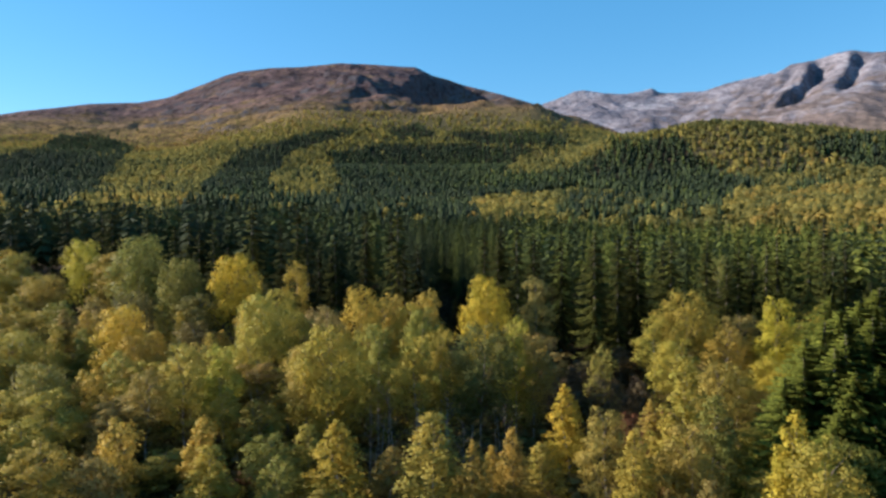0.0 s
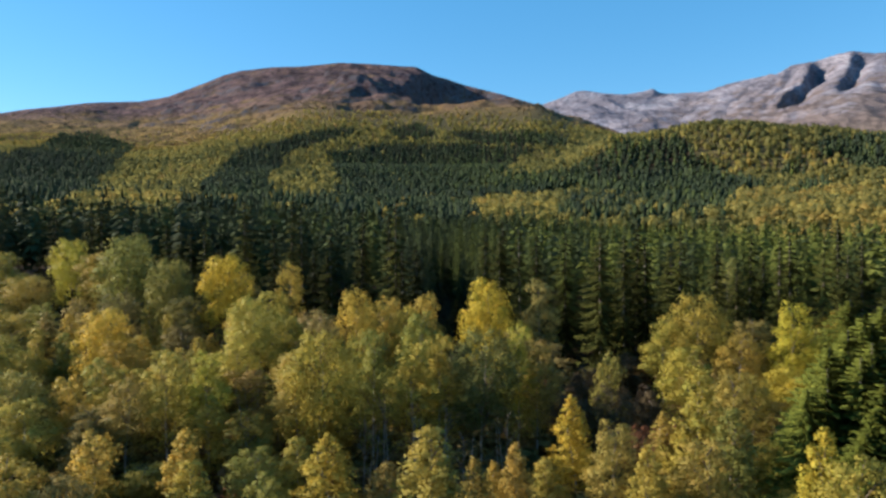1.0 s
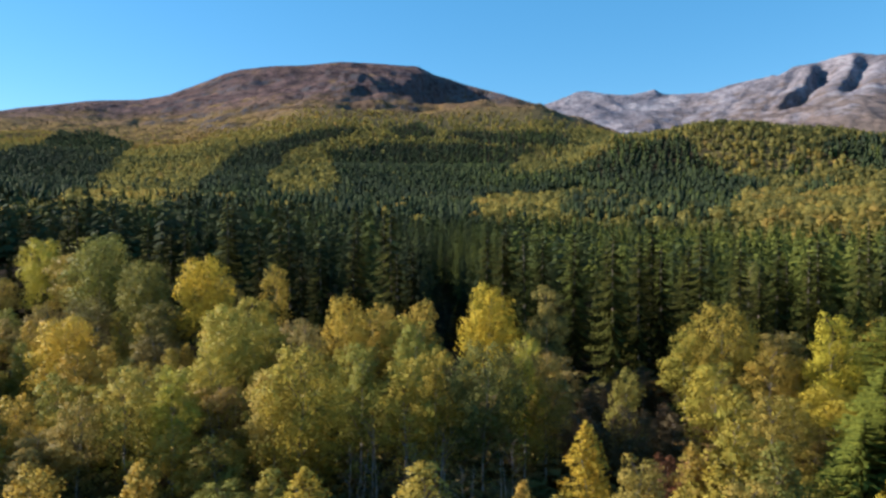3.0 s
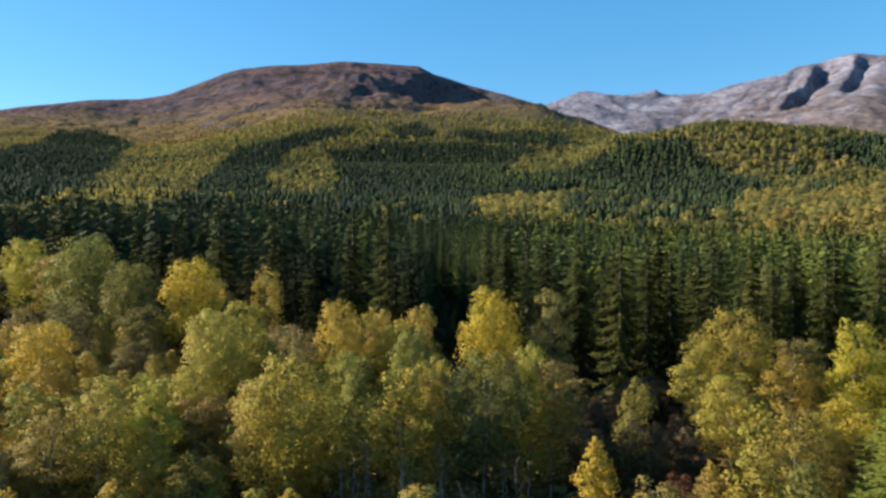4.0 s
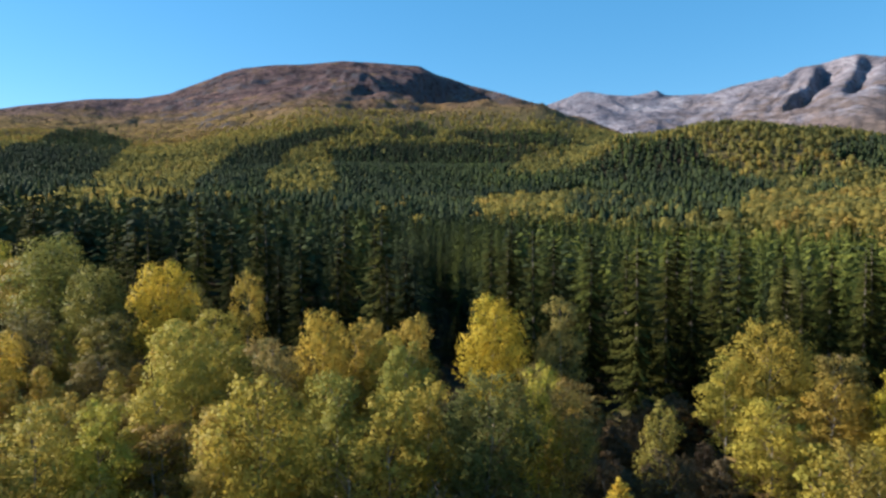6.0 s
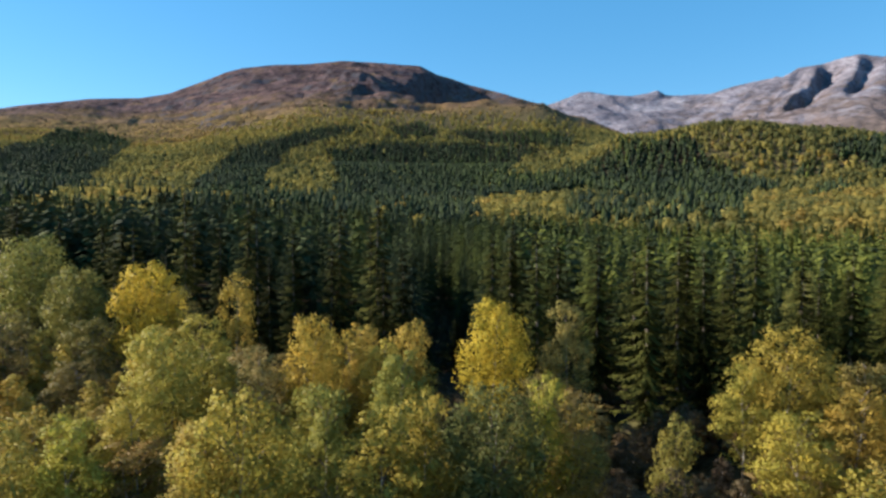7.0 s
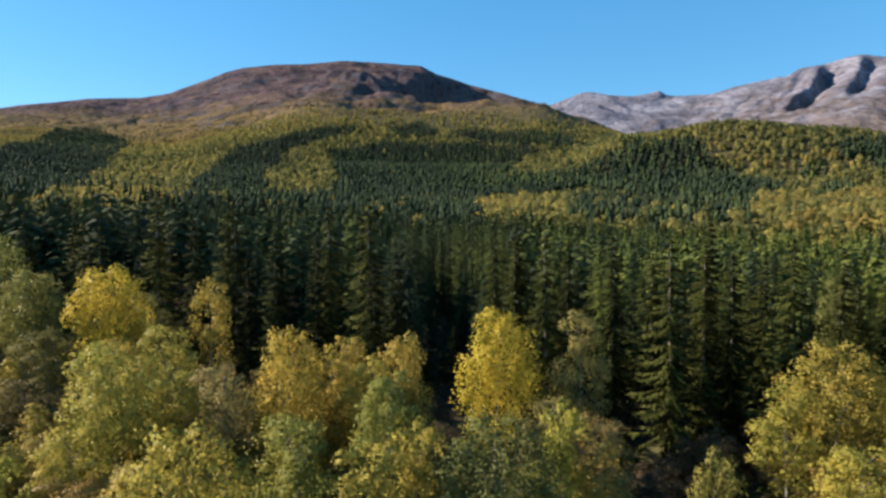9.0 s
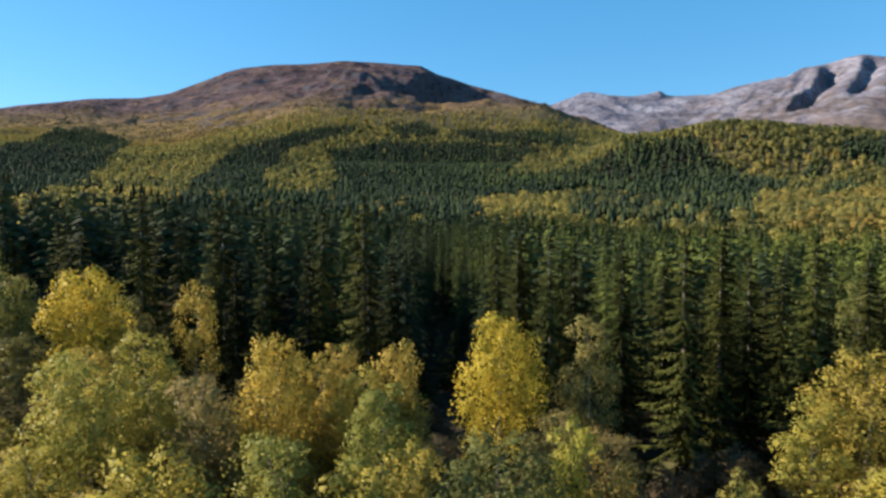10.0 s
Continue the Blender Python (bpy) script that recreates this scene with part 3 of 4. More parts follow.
def build_woods():
    rng = np.random.default_rng(11)
    # the slope: thousands of trees, thinning out towards the heath
    x, y = scattered(7.3, -1400, 1150, 250, 2050, 21)
    r, b = np.hypot(x, y), np.degrees(np.arctan2(x, y))
    keep = (np.abs(b + 2.5) < 39.5) & (r > 372)
    # the back of the hump and ground hidden behind the plantation need few
    keep &= ~((b > 13) & (r > 1075))
    keep &= ~((b < -12) & (r < 600) & (rng.random(len(x)) < 0.4))
    x, y, r, b = x[keep], y[keep], r[keep], b[keep]
    dark = planted(x, y)
    line = np.interp(b, [-38, -24, -20, -12, -5, 0, 9, 14], [1850, 1830, 1600, 1470, 1420, 1405, 1420, 1700]) + 110 * bumps(x, y, 120, 12, 4)
    thin = ramp(r, line - 300, line + 180)
    keep = (rng.random(len(x)) > thin) & (dark | (rng.random(len(x)) < 0.93))
    x, y, r, b, dark = x[keep], y[keep], r[keep], b[keep], dark[keep]
    # a few birches in the spruce and a few spruces among the birches
    mixed_in = rng.random(len(x))
    dark = np.where(dark, mixed_in > 0.025, mixed_in < 0.05 * (1 - ramp(r, 1200, 1500)) * (1 - ramp(b, 14, 18)))
    dark |= (r < 680) & (b > 8) & (b < 16) & (bumps(x, y, 55, 18, 3) > 0.3)
    foot = (r < 680) & (b > 8.5) & (b < 21.5)
    dark |= foot & (rng.random(len(x)) < np.where(r > 430, 0.68, 0.35))
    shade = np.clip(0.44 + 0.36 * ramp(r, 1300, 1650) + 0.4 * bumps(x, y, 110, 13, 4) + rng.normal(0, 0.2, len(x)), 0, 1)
    near = r < 660
    forms = [far_spruce(rng) for _ in range(5)]
    d = dark
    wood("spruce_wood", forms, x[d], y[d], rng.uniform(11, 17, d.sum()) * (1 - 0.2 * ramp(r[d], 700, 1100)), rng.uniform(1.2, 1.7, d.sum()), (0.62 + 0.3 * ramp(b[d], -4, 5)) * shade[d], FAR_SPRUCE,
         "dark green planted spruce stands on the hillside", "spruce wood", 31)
    d = ~dark & ~near
    forms = [far_birch(rng) for _ in range(6)]
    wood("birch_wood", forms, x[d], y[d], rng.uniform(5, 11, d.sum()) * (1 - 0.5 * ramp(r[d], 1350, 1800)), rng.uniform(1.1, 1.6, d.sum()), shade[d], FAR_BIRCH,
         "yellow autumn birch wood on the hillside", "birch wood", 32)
    d = ~dark & near
    forms = [with_sprays(lump((0.12, 0.4, 0.7), 5, (0.12, 0.17, 0.12), 0.35, rng), tuft_birch(95, 0.074, rng)) for _ in range(6)]
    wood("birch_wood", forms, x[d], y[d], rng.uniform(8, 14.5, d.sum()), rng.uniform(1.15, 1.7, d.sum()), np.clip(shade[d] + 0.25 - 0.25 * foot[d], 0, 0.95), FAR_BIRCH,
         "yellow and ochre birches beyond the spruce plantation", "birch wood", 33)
    # dwarf birch and juniper on the heath
    x, y = scattered(11.0, -1500, 620, 1350, 2500, 41)
    r, b = np.hypot(x, y), np.degrees(np.arctan2(x, y))
    patch = bumps(x, y, 90, 42, 4) + rng.normal(0, 0.25, len(x))
    keep = (np.abs(b + 13) < 25.5) & (r > line.mean() - 150) & (r < 2560) & (patch > 0.22)
    x, y = x[keep], y[keep]
    forms = [lump((0.2, 0.7), 4, (0.6, 0.4), 0.35, rng) for _ in range(5)]
    wood("heath_shrubs", forms, x, y, rng.uniform(1.0, 3.2, len(x)), rng.uniform(1.2, 2.4, len(x)), rng.random(len(x)), SHRUB,
         "low dark dwarf shrubs scattered over the brown heath", "heath shrubs", 34)


build_woods()

# ---- trees of the foreground ----
def part(name, me, parent, label=""):
    ob = new(name, me)
    ob.parent = parent
    return tagged(ob, label)


def tube(points, radii, sides=6):
    """Vertices and four-cornered faces of a tapered bent stem."""
    points = np.asarray(points, float)
    n, verts, faces = len(points), [], []
    for k in range(n):
        d = points[min(k + 1, n - 1)] - points[max(k - 1, 0)]
        d /= np.linalg.norm(d) + 1e-9
        u = np.cross(d, (0.3, 0.9, 0.1))
        u /= np.linalg.norm(u) + 1e-9
        w = np.cross(d, u)
        for s in range(sides):
            a = 2 * math.pi * s / sides
            verts.append(points[k] + radii[k] * (math.cos(a) * u + math.sin(a) * w))
    for k in range(n - 1):
        for s in range(sides):
            t = (s + 1) % sides
            faces.append((k * sides + s, k * sides + t, (k + 1) * sides + t, (k + 1) * sides + s))
    return np.array(verts), np.array(faces)


def joined(pieces):
    vs, fs, base = [], [], 0
    for v, f in pieces:
        vs.append(v)
        fs.append(f + base)
        base += len(v)
    return np.concatenate(vs), np.concatenate(fs)


def birch_form(seed, high, wide, base, shape, leaves, size, gaps=0.0, lobes=44, stems=1):
    """A birch with its foot at the origin: trunk, branches and a crown of loose sprays gathered in clumps.
    shape 0: round and broad; 1: tall oval; 2: pointed young tree."""
    rng = np.random.default_rng(seed)
    tree = new("birch")
    low = high * base
    # where the clumps sit: golden-angle spiral over the crown's envelope, some inside
    f = np.linspace(0.02, 0.98, lobes) ** (0.85 if shape == 2 else 1.0)
    ang = np.arange(lobes) * 2.39996 + rng.uniform(-0.4, 0.4, lobes)
    if shape == 0:
        env = np.where(f < 0.5, 0.72 + 0.28 * np.sin(f * math.pi), np.sqrt(np.clip(1 - ((f - 0.5) / 0.53) ** 2, 0, 1)))
    elif shape == 1:
        env = np.where(f < 0.42, 0.66 + 0.34 * np.sin(f / 0.42 * math.pi / 2), np.sqrt(np.clip(1 - ((f - 0.42) / 0.62) ** 2, 0, 1)))
    else:
        env = np.clip((1 - f) ** 0.58 * (0.7 + 0.4 * np.minimum(f * 4, 1)), 0.05, 1)
    env = env * rng.uniform(0.78, 1.1, lobes)
    inner = np.where(rng.random(lobes) < 0.25, rng.uniform(0.15, 0.6, lobes), 0.80)
    rad = wide / 2 * env * inner
    lean = rng.uniform(-0.03, 0.03, 2) * high
    clump = wide * rng.uniform(0.13, 0.225, lobes) * (0.62 + 0.45 * env)
    if shape == 2:
        clump *= 1.08 * (1.12 - 0.55 * f)
    zc = low + (high - low - clump * 0.8) * f
    cx, cy = rad * np.cos(ang) + lean[0] * zc / high, rad * np.sin(ang) + lean[1] * zc / high
    centre = np.stack([cx, cy, zc], -1)
    # trunk
    stem = []
    for s in range(stems):
        off = rng.uniform(-0.4, 0.4, 2) * (s > 0)
        bend = rng.uniform(-0.25, 0.25, 2)
        k = np.linspace(0, 1, 8)
        axis = np.stack([off[0] + (lean[0] + off[0] * 3) * k + bend[0] * np.sin(k * 5), off[1] + (lean[1] + off[1] * 3) * k + bend[1] * np.sin(k * 4 + 1), -0.5 + (high * 0.84 + 0.5) * k], -1)
        stem.append(tube(axis, (0.0075 / stems**0.5) * high * (1 - k * 0.93) + 0.006, 7))
    trunk = part("trunk", mesh_of("birch_trunk", *joined(stem), BIRCH_BARK, True), tree, "pale birch trunk with dark patches")
    # branches rise from the trunk to the clumps
    for c in centre[1::3]:
        h0 = max(low * 0.7, c[2] - rng.uniform(0.5, 1.2) * math.hypot(c[0], c[1]) - 0.4)
        a = np.array([lean[0] * h0 / high, lean[1] * h0 / high, h0])
        k = np.linspace(0, 1, 4)[:, None]
        way = a + (c - a) * k
        way[:, 2] += np.sin(k[:, 0] * math.pi) * 0.12 * math.hypot(c[0], c[1])
        part("branch", mesh_of("birch_branch", *tube(way, np.array([0.055, 0.04, 0.025, 0.01]) * high / 14, 4), TWIG_BARK, True), trunk)
    # crown
    # the lower, shaded part of a crown has thinned out
    weight = clump**2 * (0.3 + 0.7 * ramp(f, 0.0, 0.5))
    weight *= np.where(rng.random(lobes) < gaps, 0.15, 1.0)
    pick = rng.choice(lobes, leaves, p=weight / weight.sum())
    way = rng.normal(size=(leaves, 3))
    way /= np.linalg.norm(way, axis=1, keepdims=True)
    dist = rng.random(leaves) ** 0.45 * 1.12
    p = centre[pick] + way * (clump[pick] * dist)[:, None] * (1, 1, 0.85)
    p[:, 2] -= 0.12 * clump[pick] * dist**2
    face = unit(way * 0.8 + rng.normal(size=(leaves, 3)) * 0.6 + (0, 0, 0.15))
    v = leaf_sprays(p, face, size * rng.uniform(0.65, 1.35, leaves), rng)
    hub = np.array((0, 0, low + (high - low) * 0.42))
    soft = unit(way * 0.85 + unit(p - hub) * 0.55 + rng.normal(size=(leaves, 3)) * 0.12)
    part("crown", mesh_of("birch_crown", v, np.arange(leaves * 3).reshape(-1, 3), BIRCH_LEAF, normals=np.repeat(soft, 3, axis=0)), tree)
    return tree


def spruce_form(seed, high, wide, whorl, arms, segments, start=0.07, lift=0.0):
    """A spruce with its foot at the origin: a straight trunk with whorls of drooping, fringed boughs."""
    rng = np.random.default_rng(seed)
    tree = new("spruce")
    k = np.linspace(0, 1, 7)
    axis = np.stack([0.06 * np.sin(k * 5), 0.05 * np.sin(k * 4 + 2), -0.5 + (high + 0.45) * k], -1)
    part("trunk", mesh_of("spruce_trunk", *tube(axis, 0.0115 * high * (1 - k * 0.97) + 0.01, 7), SPRUCE_BARK, True), tree)
    verts, tris = [], []

    def tri(a, b, c):
        n = len(verts)
        verts.extend((a, b, c))
        tris.append((n, n + 1, n + 2))

    z = high * start
    while z < high - 0.15:
        f = z / high
        reach = wide / 2 * min(1.0, 0.7 + 2.2 * f) * 1.12 * (1 - f) ** 0.68 + 0.06
        count = arms if f < 0.8 else max(4, arms - 2)
        turn = rng.uniform(0, 6.28)
        for a in range(count):
            az = turn + 6.283 * a / count + rng.uniform(-0.3, 0.3)
            size = reach * rng.uniform(0.62, 1.18)
            if rng.random() < 0.07:
                continue
            out, side = np.array((math.cos(az), math.sin(az), 0.0)), np.array((-math.sin(az), math.cos(az), 0.0))
            drop = (0.92 - lift - 0.9 * max(0.0, f - 0.4)) * rng.uniform(0.7, 1.3)
            base = np.array((0, 0, z + rng.uniform(-0.6, 0.6) * min(1.0, (1 - f) * 4)))
            u = np.linspace(0, 1, segments + 1)
            # the bough sags, then lifts its tip
            line = [base + out * size * t + np.array((0, 0, size * drop * (-t + 0.52 * t**2.2))) for t in u]
            half = size * 0.21 + 0.08
            for s in range(segments):
                p, q = line[s], line[s + 1]
                w0, w1 = half * (1 - u[s] * 0.5), half * (1 - u[s + 1] * 0.78)
                tri(p + side * w0 * 0.4, p - side * w0 * 0.4, q + out * size * 0.05)
                for sign in (1, -1):
                    # flat twigs forward of the bough, and a fringe that hangs from it
                    sag = np.array((0, 0, -1.0)) * (0.05 * size + 0.10) * rng.uniform(0.3, 1.4)
                    tip = q + side * sign * w1 * rng.uniform(0.9, 1.7) + out * size * rng.uniform(0.04, 0.14) + sag
                    tri(p, p * 0.45 + q * 0.55, tip)
                    if segments > 2:
                        mid = (p + q) / 2
                        tri(mid - out * 0.10, mid + out * 0.12, mid + side * sign * w0 * 0.55 + np.array((0, 0, -0.12 * size - 0.16)) * rng.uniform(0.5, 1.3))
                        tip = (p + q) / 2 + side * sign * w0 * rng.uniform(0.9, 1.5) + out * size * 0.03 + sag * 1.3
                        tri(p, p * 0.7 + q * 0.3, tip)
        z += whorl * (1 - 0.45 * f) * rng.uniform(0.8, 1.2)
    # leader
    for a in range(3):
        az = a * 2.1
        s = np.array((math.cos(az), math.sin(az), 0)) * 0.09
        tri(np.array((0, 0, high - 0.9)) + s, np.array((0, 0, high - 0.9)) - s, np.array((0, 0, high + 0.25)))
    v = np.array(verts)
    face = np.repeat(np.cross(v[1::3] - v[::3], v[2::3] - v[::3]), 3, axis=0)
    face *= np.where(face[:, 2:] < 0, -1, 1)
    soft = unit(unit(face) * 0.7 + unit(v * (1, 1, 0)) + (0, 0, 0.1))
    part("crown", mesh_of("spruce_crown", v, np.array(tris), NEEDLE, normals=soft), tree)
    return tree


class Stand:
    """Trees of one form: the first is the form itself, the rest copies."""

    def __init__(self, form, high):
        self.form, self.high, self.used = form, high, False

    def plant(self, x, y, top, wide, colour, label, category, group, turn, lean=0.0):
        z = ground_z(x, y) - 0.05
        up = max(0.25, (top - z) / self.high)
        m = pose(x, y, z, lean, lean * 0.6, turn) @ Matrix.Diagonal((wide, wide, up, 1))
        if self.used:
            s = self.form.scale
            tree = copy_thing(self.form, m @ Matrix.Diagonal((1 / s[0], 1 / s[1], 1 / s[2], 1)))
        else:
            tree, self.used = self.form, True
            tree.matrix_basis = m
        for o in tree.children:
            if o.name.startswith("crown"):
                o.color = (*colour, 1)
        return tagged(tree, label, category, group)


# the darkest brown and the grey-green are lowered for crowns standing in shade
HUES = {
    "yellow": (0.51, 0.412, 0.06), "gold": (0.43, 0.335, 0.075), "orange": (0.475, 0.345, 0.08), "amber": (0.51, 0.35, 0.065), "lime": (0.43, 0.365, 0.07),
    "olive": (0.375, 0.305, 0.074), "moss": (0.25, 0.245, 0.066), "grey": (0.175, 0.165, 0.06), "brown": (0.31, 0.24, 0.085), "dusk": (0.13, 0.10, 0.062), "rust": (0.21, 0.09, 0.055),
}
WORDS = {
    "yellow": "bright yellow autumn birch", "gold": "golden yellow autumn birch", "orange": "orange-tinged autumn birch", "amber": "deep orange autumn birch", "lime": "lime-yellow autumn birch",
    "olive": "olive-yellow autumn birch", "moss": "mossy green birch", "grey": "grey-green birch", "brown": "brownish, half-bare birch", "dusk": "dull, shade-darkened brown birch", "rust": "rust-red autumn birch sapling",
}
FORMS = {
    "round": [Stand(birch_form(1, 14, 7.5, 0.26, 0, 9800, 0.122, lobes=46), 14), Stand(birch_form(2, 14, 7.5, 0.25, 0, 9800, 0.122, 0.12, lobes=40, stems=2), 14)],
    "oval": [Stand(birch_form(3, 14, 5.2, 0.18, 1, 7000, 0.112, 0.08, lobes=44), 14), Stand(birch_form(4, 14, 5.2, 0.22, 1, 7000, 0.112, 0.12, lobes=38), 14),
             Stand(birch_form(5, 14, 5.2, 0.16, 1, 7000, 0.112, 0.08, lobes=48), 14)],
    "young": [Stand(birch_form(6, 11, 4.2, 0.05, 2, 6400, 0.101, lobes=70), 11), Stand(birch_form(7, 11, 4.2, 0.06, 2, 6400, 0.101, 0.1, lobes=64), 11)],
    "sparse": [Stand(birch_form(8, 14, 5.6, 0.12, 1, 4600, 0.115, 0.3, lobes=36), 14), Stand(birch_form(9, 14, 5.6, 0.14, 1, 4600, 0.115, 0.3, lobes=32, stems=2), 14)],
}
FORMS["small"] = [Stand(birch_form(10, 9, 5.0, 0.05, 1, 5200, 0.115, 0.05, lobes=38), 9), Stand(birch_form(11, 9, 5.0, 0.05, 2, 5200, 0.115, 0.05, lobes=44), 9)]
FORMS["bare"] = [Stand(birch_form(12, 11, 5.0, 0.1, 1, 420, 0.10, 0.3, lobes=60, stems=2), 11), Stand(birch_form(13, 11, 5.0, 0.12, 1, 260, 0.10, 0.3, lobes=54, stems=3), 11)]
FORM_WIDE = {"bare": 5.0, "small": 5.0, "round": 7.5, "oval": 5.2, "young": 4.2, "sparse": 5.6}
# the outermost birches at the left are unseen, added to cast shadows inward
# x, y, height of the top, width of the crown, form, hue
BIRCHES = """
-3.3 57.5 5.7 5.6 young olive; 4.2 58 3.8 3.0 young olive; 0.6 55.3 3.6 3.4 young olive; 2.2 60 1.4 3.0 young gold; 10.3 66.4 5.7 3.8 young yellow
12.6 58.6 5.5 4.4 oval olive; 14.6 55 4.6 3.4 young olive; 19.7 55.7 5.2 4.8 oval olive; 19 64.5 4.6 4.0 young olive; 22.6 60 6.5 4.4 young moss
25.3 50.8 7.8 3.8 young yellow; 26.5 47.2 6.6 4.6 oval olive; 27.9 61.6 2.8 5.0 round olive; -12.3 59.2 4.1 5.2 young lime; -16.3 63.7 2.4 4.0 young olive
-19.5 61.8 1.8 4.8 oval moss; -23.4 56.3 2.8 4.4 young olive; -30 60.8 0.4 5.2 oval olive; -36.5 52.5 4.3 5.0 oval olive; -42 62.7 6.2 5.2 oval gold
-19.5 51 -1.0 4.2 young olive; -33 46.5 0.6 5.0 oval olive; -8 53 -1.6 3.6 young olive; 9 51 -0.8 3.6 young gold; 17 48 0.6 3.6 young olive; 33 55 3.5 4.4 oval moss
-27 49 -0.4 4.4 young moss; -7.5 60 1.4 4.2 young brown; -13 54 -0.6 4.0 young olive; 7.5 62 1.0 3.6 young olive;  -42 58 4.6 5.6 oval olive; -46 66 8.2 6.0 round moss; -51 56 6.0 5.5 oval olive; -38 66 4.5 5.0 oval brown; -37.5 73 7.0 5.2 oval olive
-30.9 68 10.0 4.7 oval olive; -28.2 71 9.2 4.6 oval lime; -34.2 66 7.4 4.2 oval brown; -32.8 74 8.8 4.6 oval olive; -25.3 75.4 6.6 6.0 sparse brown; -26.8 77.5 8.8 4.8 oval gold; -22 67 4.0 4.6 oval olive
-15.6 69.5 11.9 6.6 round lime; -18.4 70.5 9.6 4.6 oval olive; -10.4 73.6 11.3 4.8 oval moss; -12.9 78 9.6 5.0 oval olive; -6.2 72.5 10.2 5.4 oval gold; -8.8 70 6.0 5.0 bare brown; -2.5 70 4.6 5.0 bare brown; -5.5 68 4.0 4.6 bare brown; -10.5 67 3.6 4.6 bare brown; 4 69 4.2 4.4 bare brown; -0.5 65 2.8 4.2 bare brown
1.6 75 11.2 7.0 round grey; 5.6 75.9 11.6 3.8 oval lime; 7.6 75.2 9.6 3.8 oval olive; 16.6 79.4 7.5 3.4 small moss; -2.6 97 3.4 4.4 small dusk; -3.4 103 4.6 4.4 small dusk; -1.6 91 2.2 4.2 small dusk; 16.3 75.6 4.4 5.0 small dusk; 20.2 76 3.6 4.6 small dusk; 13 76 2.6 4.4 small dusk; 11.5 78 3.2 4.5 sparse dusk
25.2 77.7 8.6 5.6 oval gold; 26.9 68.6 7.6 4.6 oval olive; 29.9 71 7.0 4.0 sparse olive; 20.6 62.6 9.5 4.8 young olive; 38.3 79.2 5.8 6.0 round lime; 33.5 75 3.0 4.5 sparse brown
-44.8 80.7 12.8 6.2 round amber; -41 77.5 9.4 4.8 oval gold; -50 87 6.0 5.6 oval dusk; -56 76 10.0 7.0 round olive; -62 88 11.0 7.0 oval olive; -72 105 15.0 7.5 round olive; -71 116 21.0 6.8 round lime
-46 101 18.0 6.4 round moss; -56.5 107 21.8 9.4 round moss; -64 113 18.6 7.0 oval olive; -52 97 13.0 6.4 oval grey; -39 90 9.0 5.5 oval grey; -42 97 12.5 5.6 oval grey
-14.9 87 14.6 5.2 round orange; -18 82.2 12.5 4.8 sparse brown; -26.4 82 14.1 6.2 round olive; -29 87.5 13.3 5.0 oval gold; -34.6 105 15.4 4.2 oval grey; -36.6 99.5 18.8 7.0 round yellow
-28.3 105 17.2 4.4 sparse gold; -10.6 91 13.0 4.2 oval orange; -5.8 89.4 13.6 5.0 round orange; -5.8 81.5 12.2 4.8 oval moss; 2.6 94.6 15.3 6.4 round yellow; 10.4 95 15.0 4.6 oval brown
30.6 90 13.4 7.2 round gold; 25.6 88.4 9.8 4.8 oval olive; 39.2 81.7 13.2 4.6 oval yellow; 38.4 91 9.8 5.6 sparse brown; 44.7 115.6 17.0 4.4 oval moss
-27.3 93 13.7 5.4 oval olive; -22 90 10.2 4.6 oval moss; -18.5 92 9.5 4.4 sparse brown; -2.2 86 6.0 4.2 sparse grey; 5.8 86 9.4 4.6 oval brown; 10.5 87.5 7.5 4.6 sparse brown; 33.5 84 9.0 4.8 oval olive
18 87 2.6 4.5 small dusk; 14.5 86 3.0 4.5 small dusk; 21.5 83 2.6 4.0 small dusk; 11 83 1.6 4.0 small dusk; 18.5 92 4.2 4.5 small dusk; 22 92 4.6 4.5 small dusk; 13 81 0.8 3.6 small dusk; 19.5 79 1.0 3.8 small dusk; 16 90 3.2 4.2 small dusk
-80 112 18.5 6.4 oval moss; -88 119 19 6.5 oval olive; -79 101 14 6.0 oval olive; -94 112 17 6.5 oval moss; 19.5 66 3.2 3.4 small rust; 17.4 68.5 2.2 3.0 small rust
-3.4 74.5 10.6 4.4 oval olive; -11.8 89.5 12.4 4.8 oval gold; -8.4 87.5 12.0 4.2 oval gold; -19.6 85.5 11.8 4.8 oval brown; -23.6 86 11.0 4.6 oval olive
-66 78 8 7 round olive; -76 92 14 7 oval olive; -60 66 8 6 oval moss; -84 108 17 8 round olive; 45 88 9 5.5 oval olive; 52 96 11 5.5 oval gold
"""


def plant_birches():
    rng = random.Random(5)
    for row in BIRCHES.replace("\n", ";").split(";"):
        if not row.strip():
            continue
        x, y, top, wide, form, hue = row.split()
        x, y, top, wide = float(x), float(y), float(top), float(wide)
        stand = FORMS[form][int(7 * x + 13 * y) % len(FORMS[form])]
        c = tuple(v * rng.uniform(0.92, 1.08) * (1 + 0.05 * float(ramp(-x, 14, 40))) for v in HUES[hue])
        tail = {"round": "with a broad rounded crown", "oval": "with a tall oval crown", "young": "with a slim pointed crown", "sparse": "with a thin open crown", "bare": "that has shed most leaves", "small": "with a low full crown"}[form]
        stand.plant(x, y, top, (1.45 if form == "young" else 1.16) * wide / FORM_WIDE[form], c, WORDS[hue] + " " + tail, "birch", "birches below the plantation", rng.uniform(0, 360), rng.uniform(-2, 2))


plant_birches()


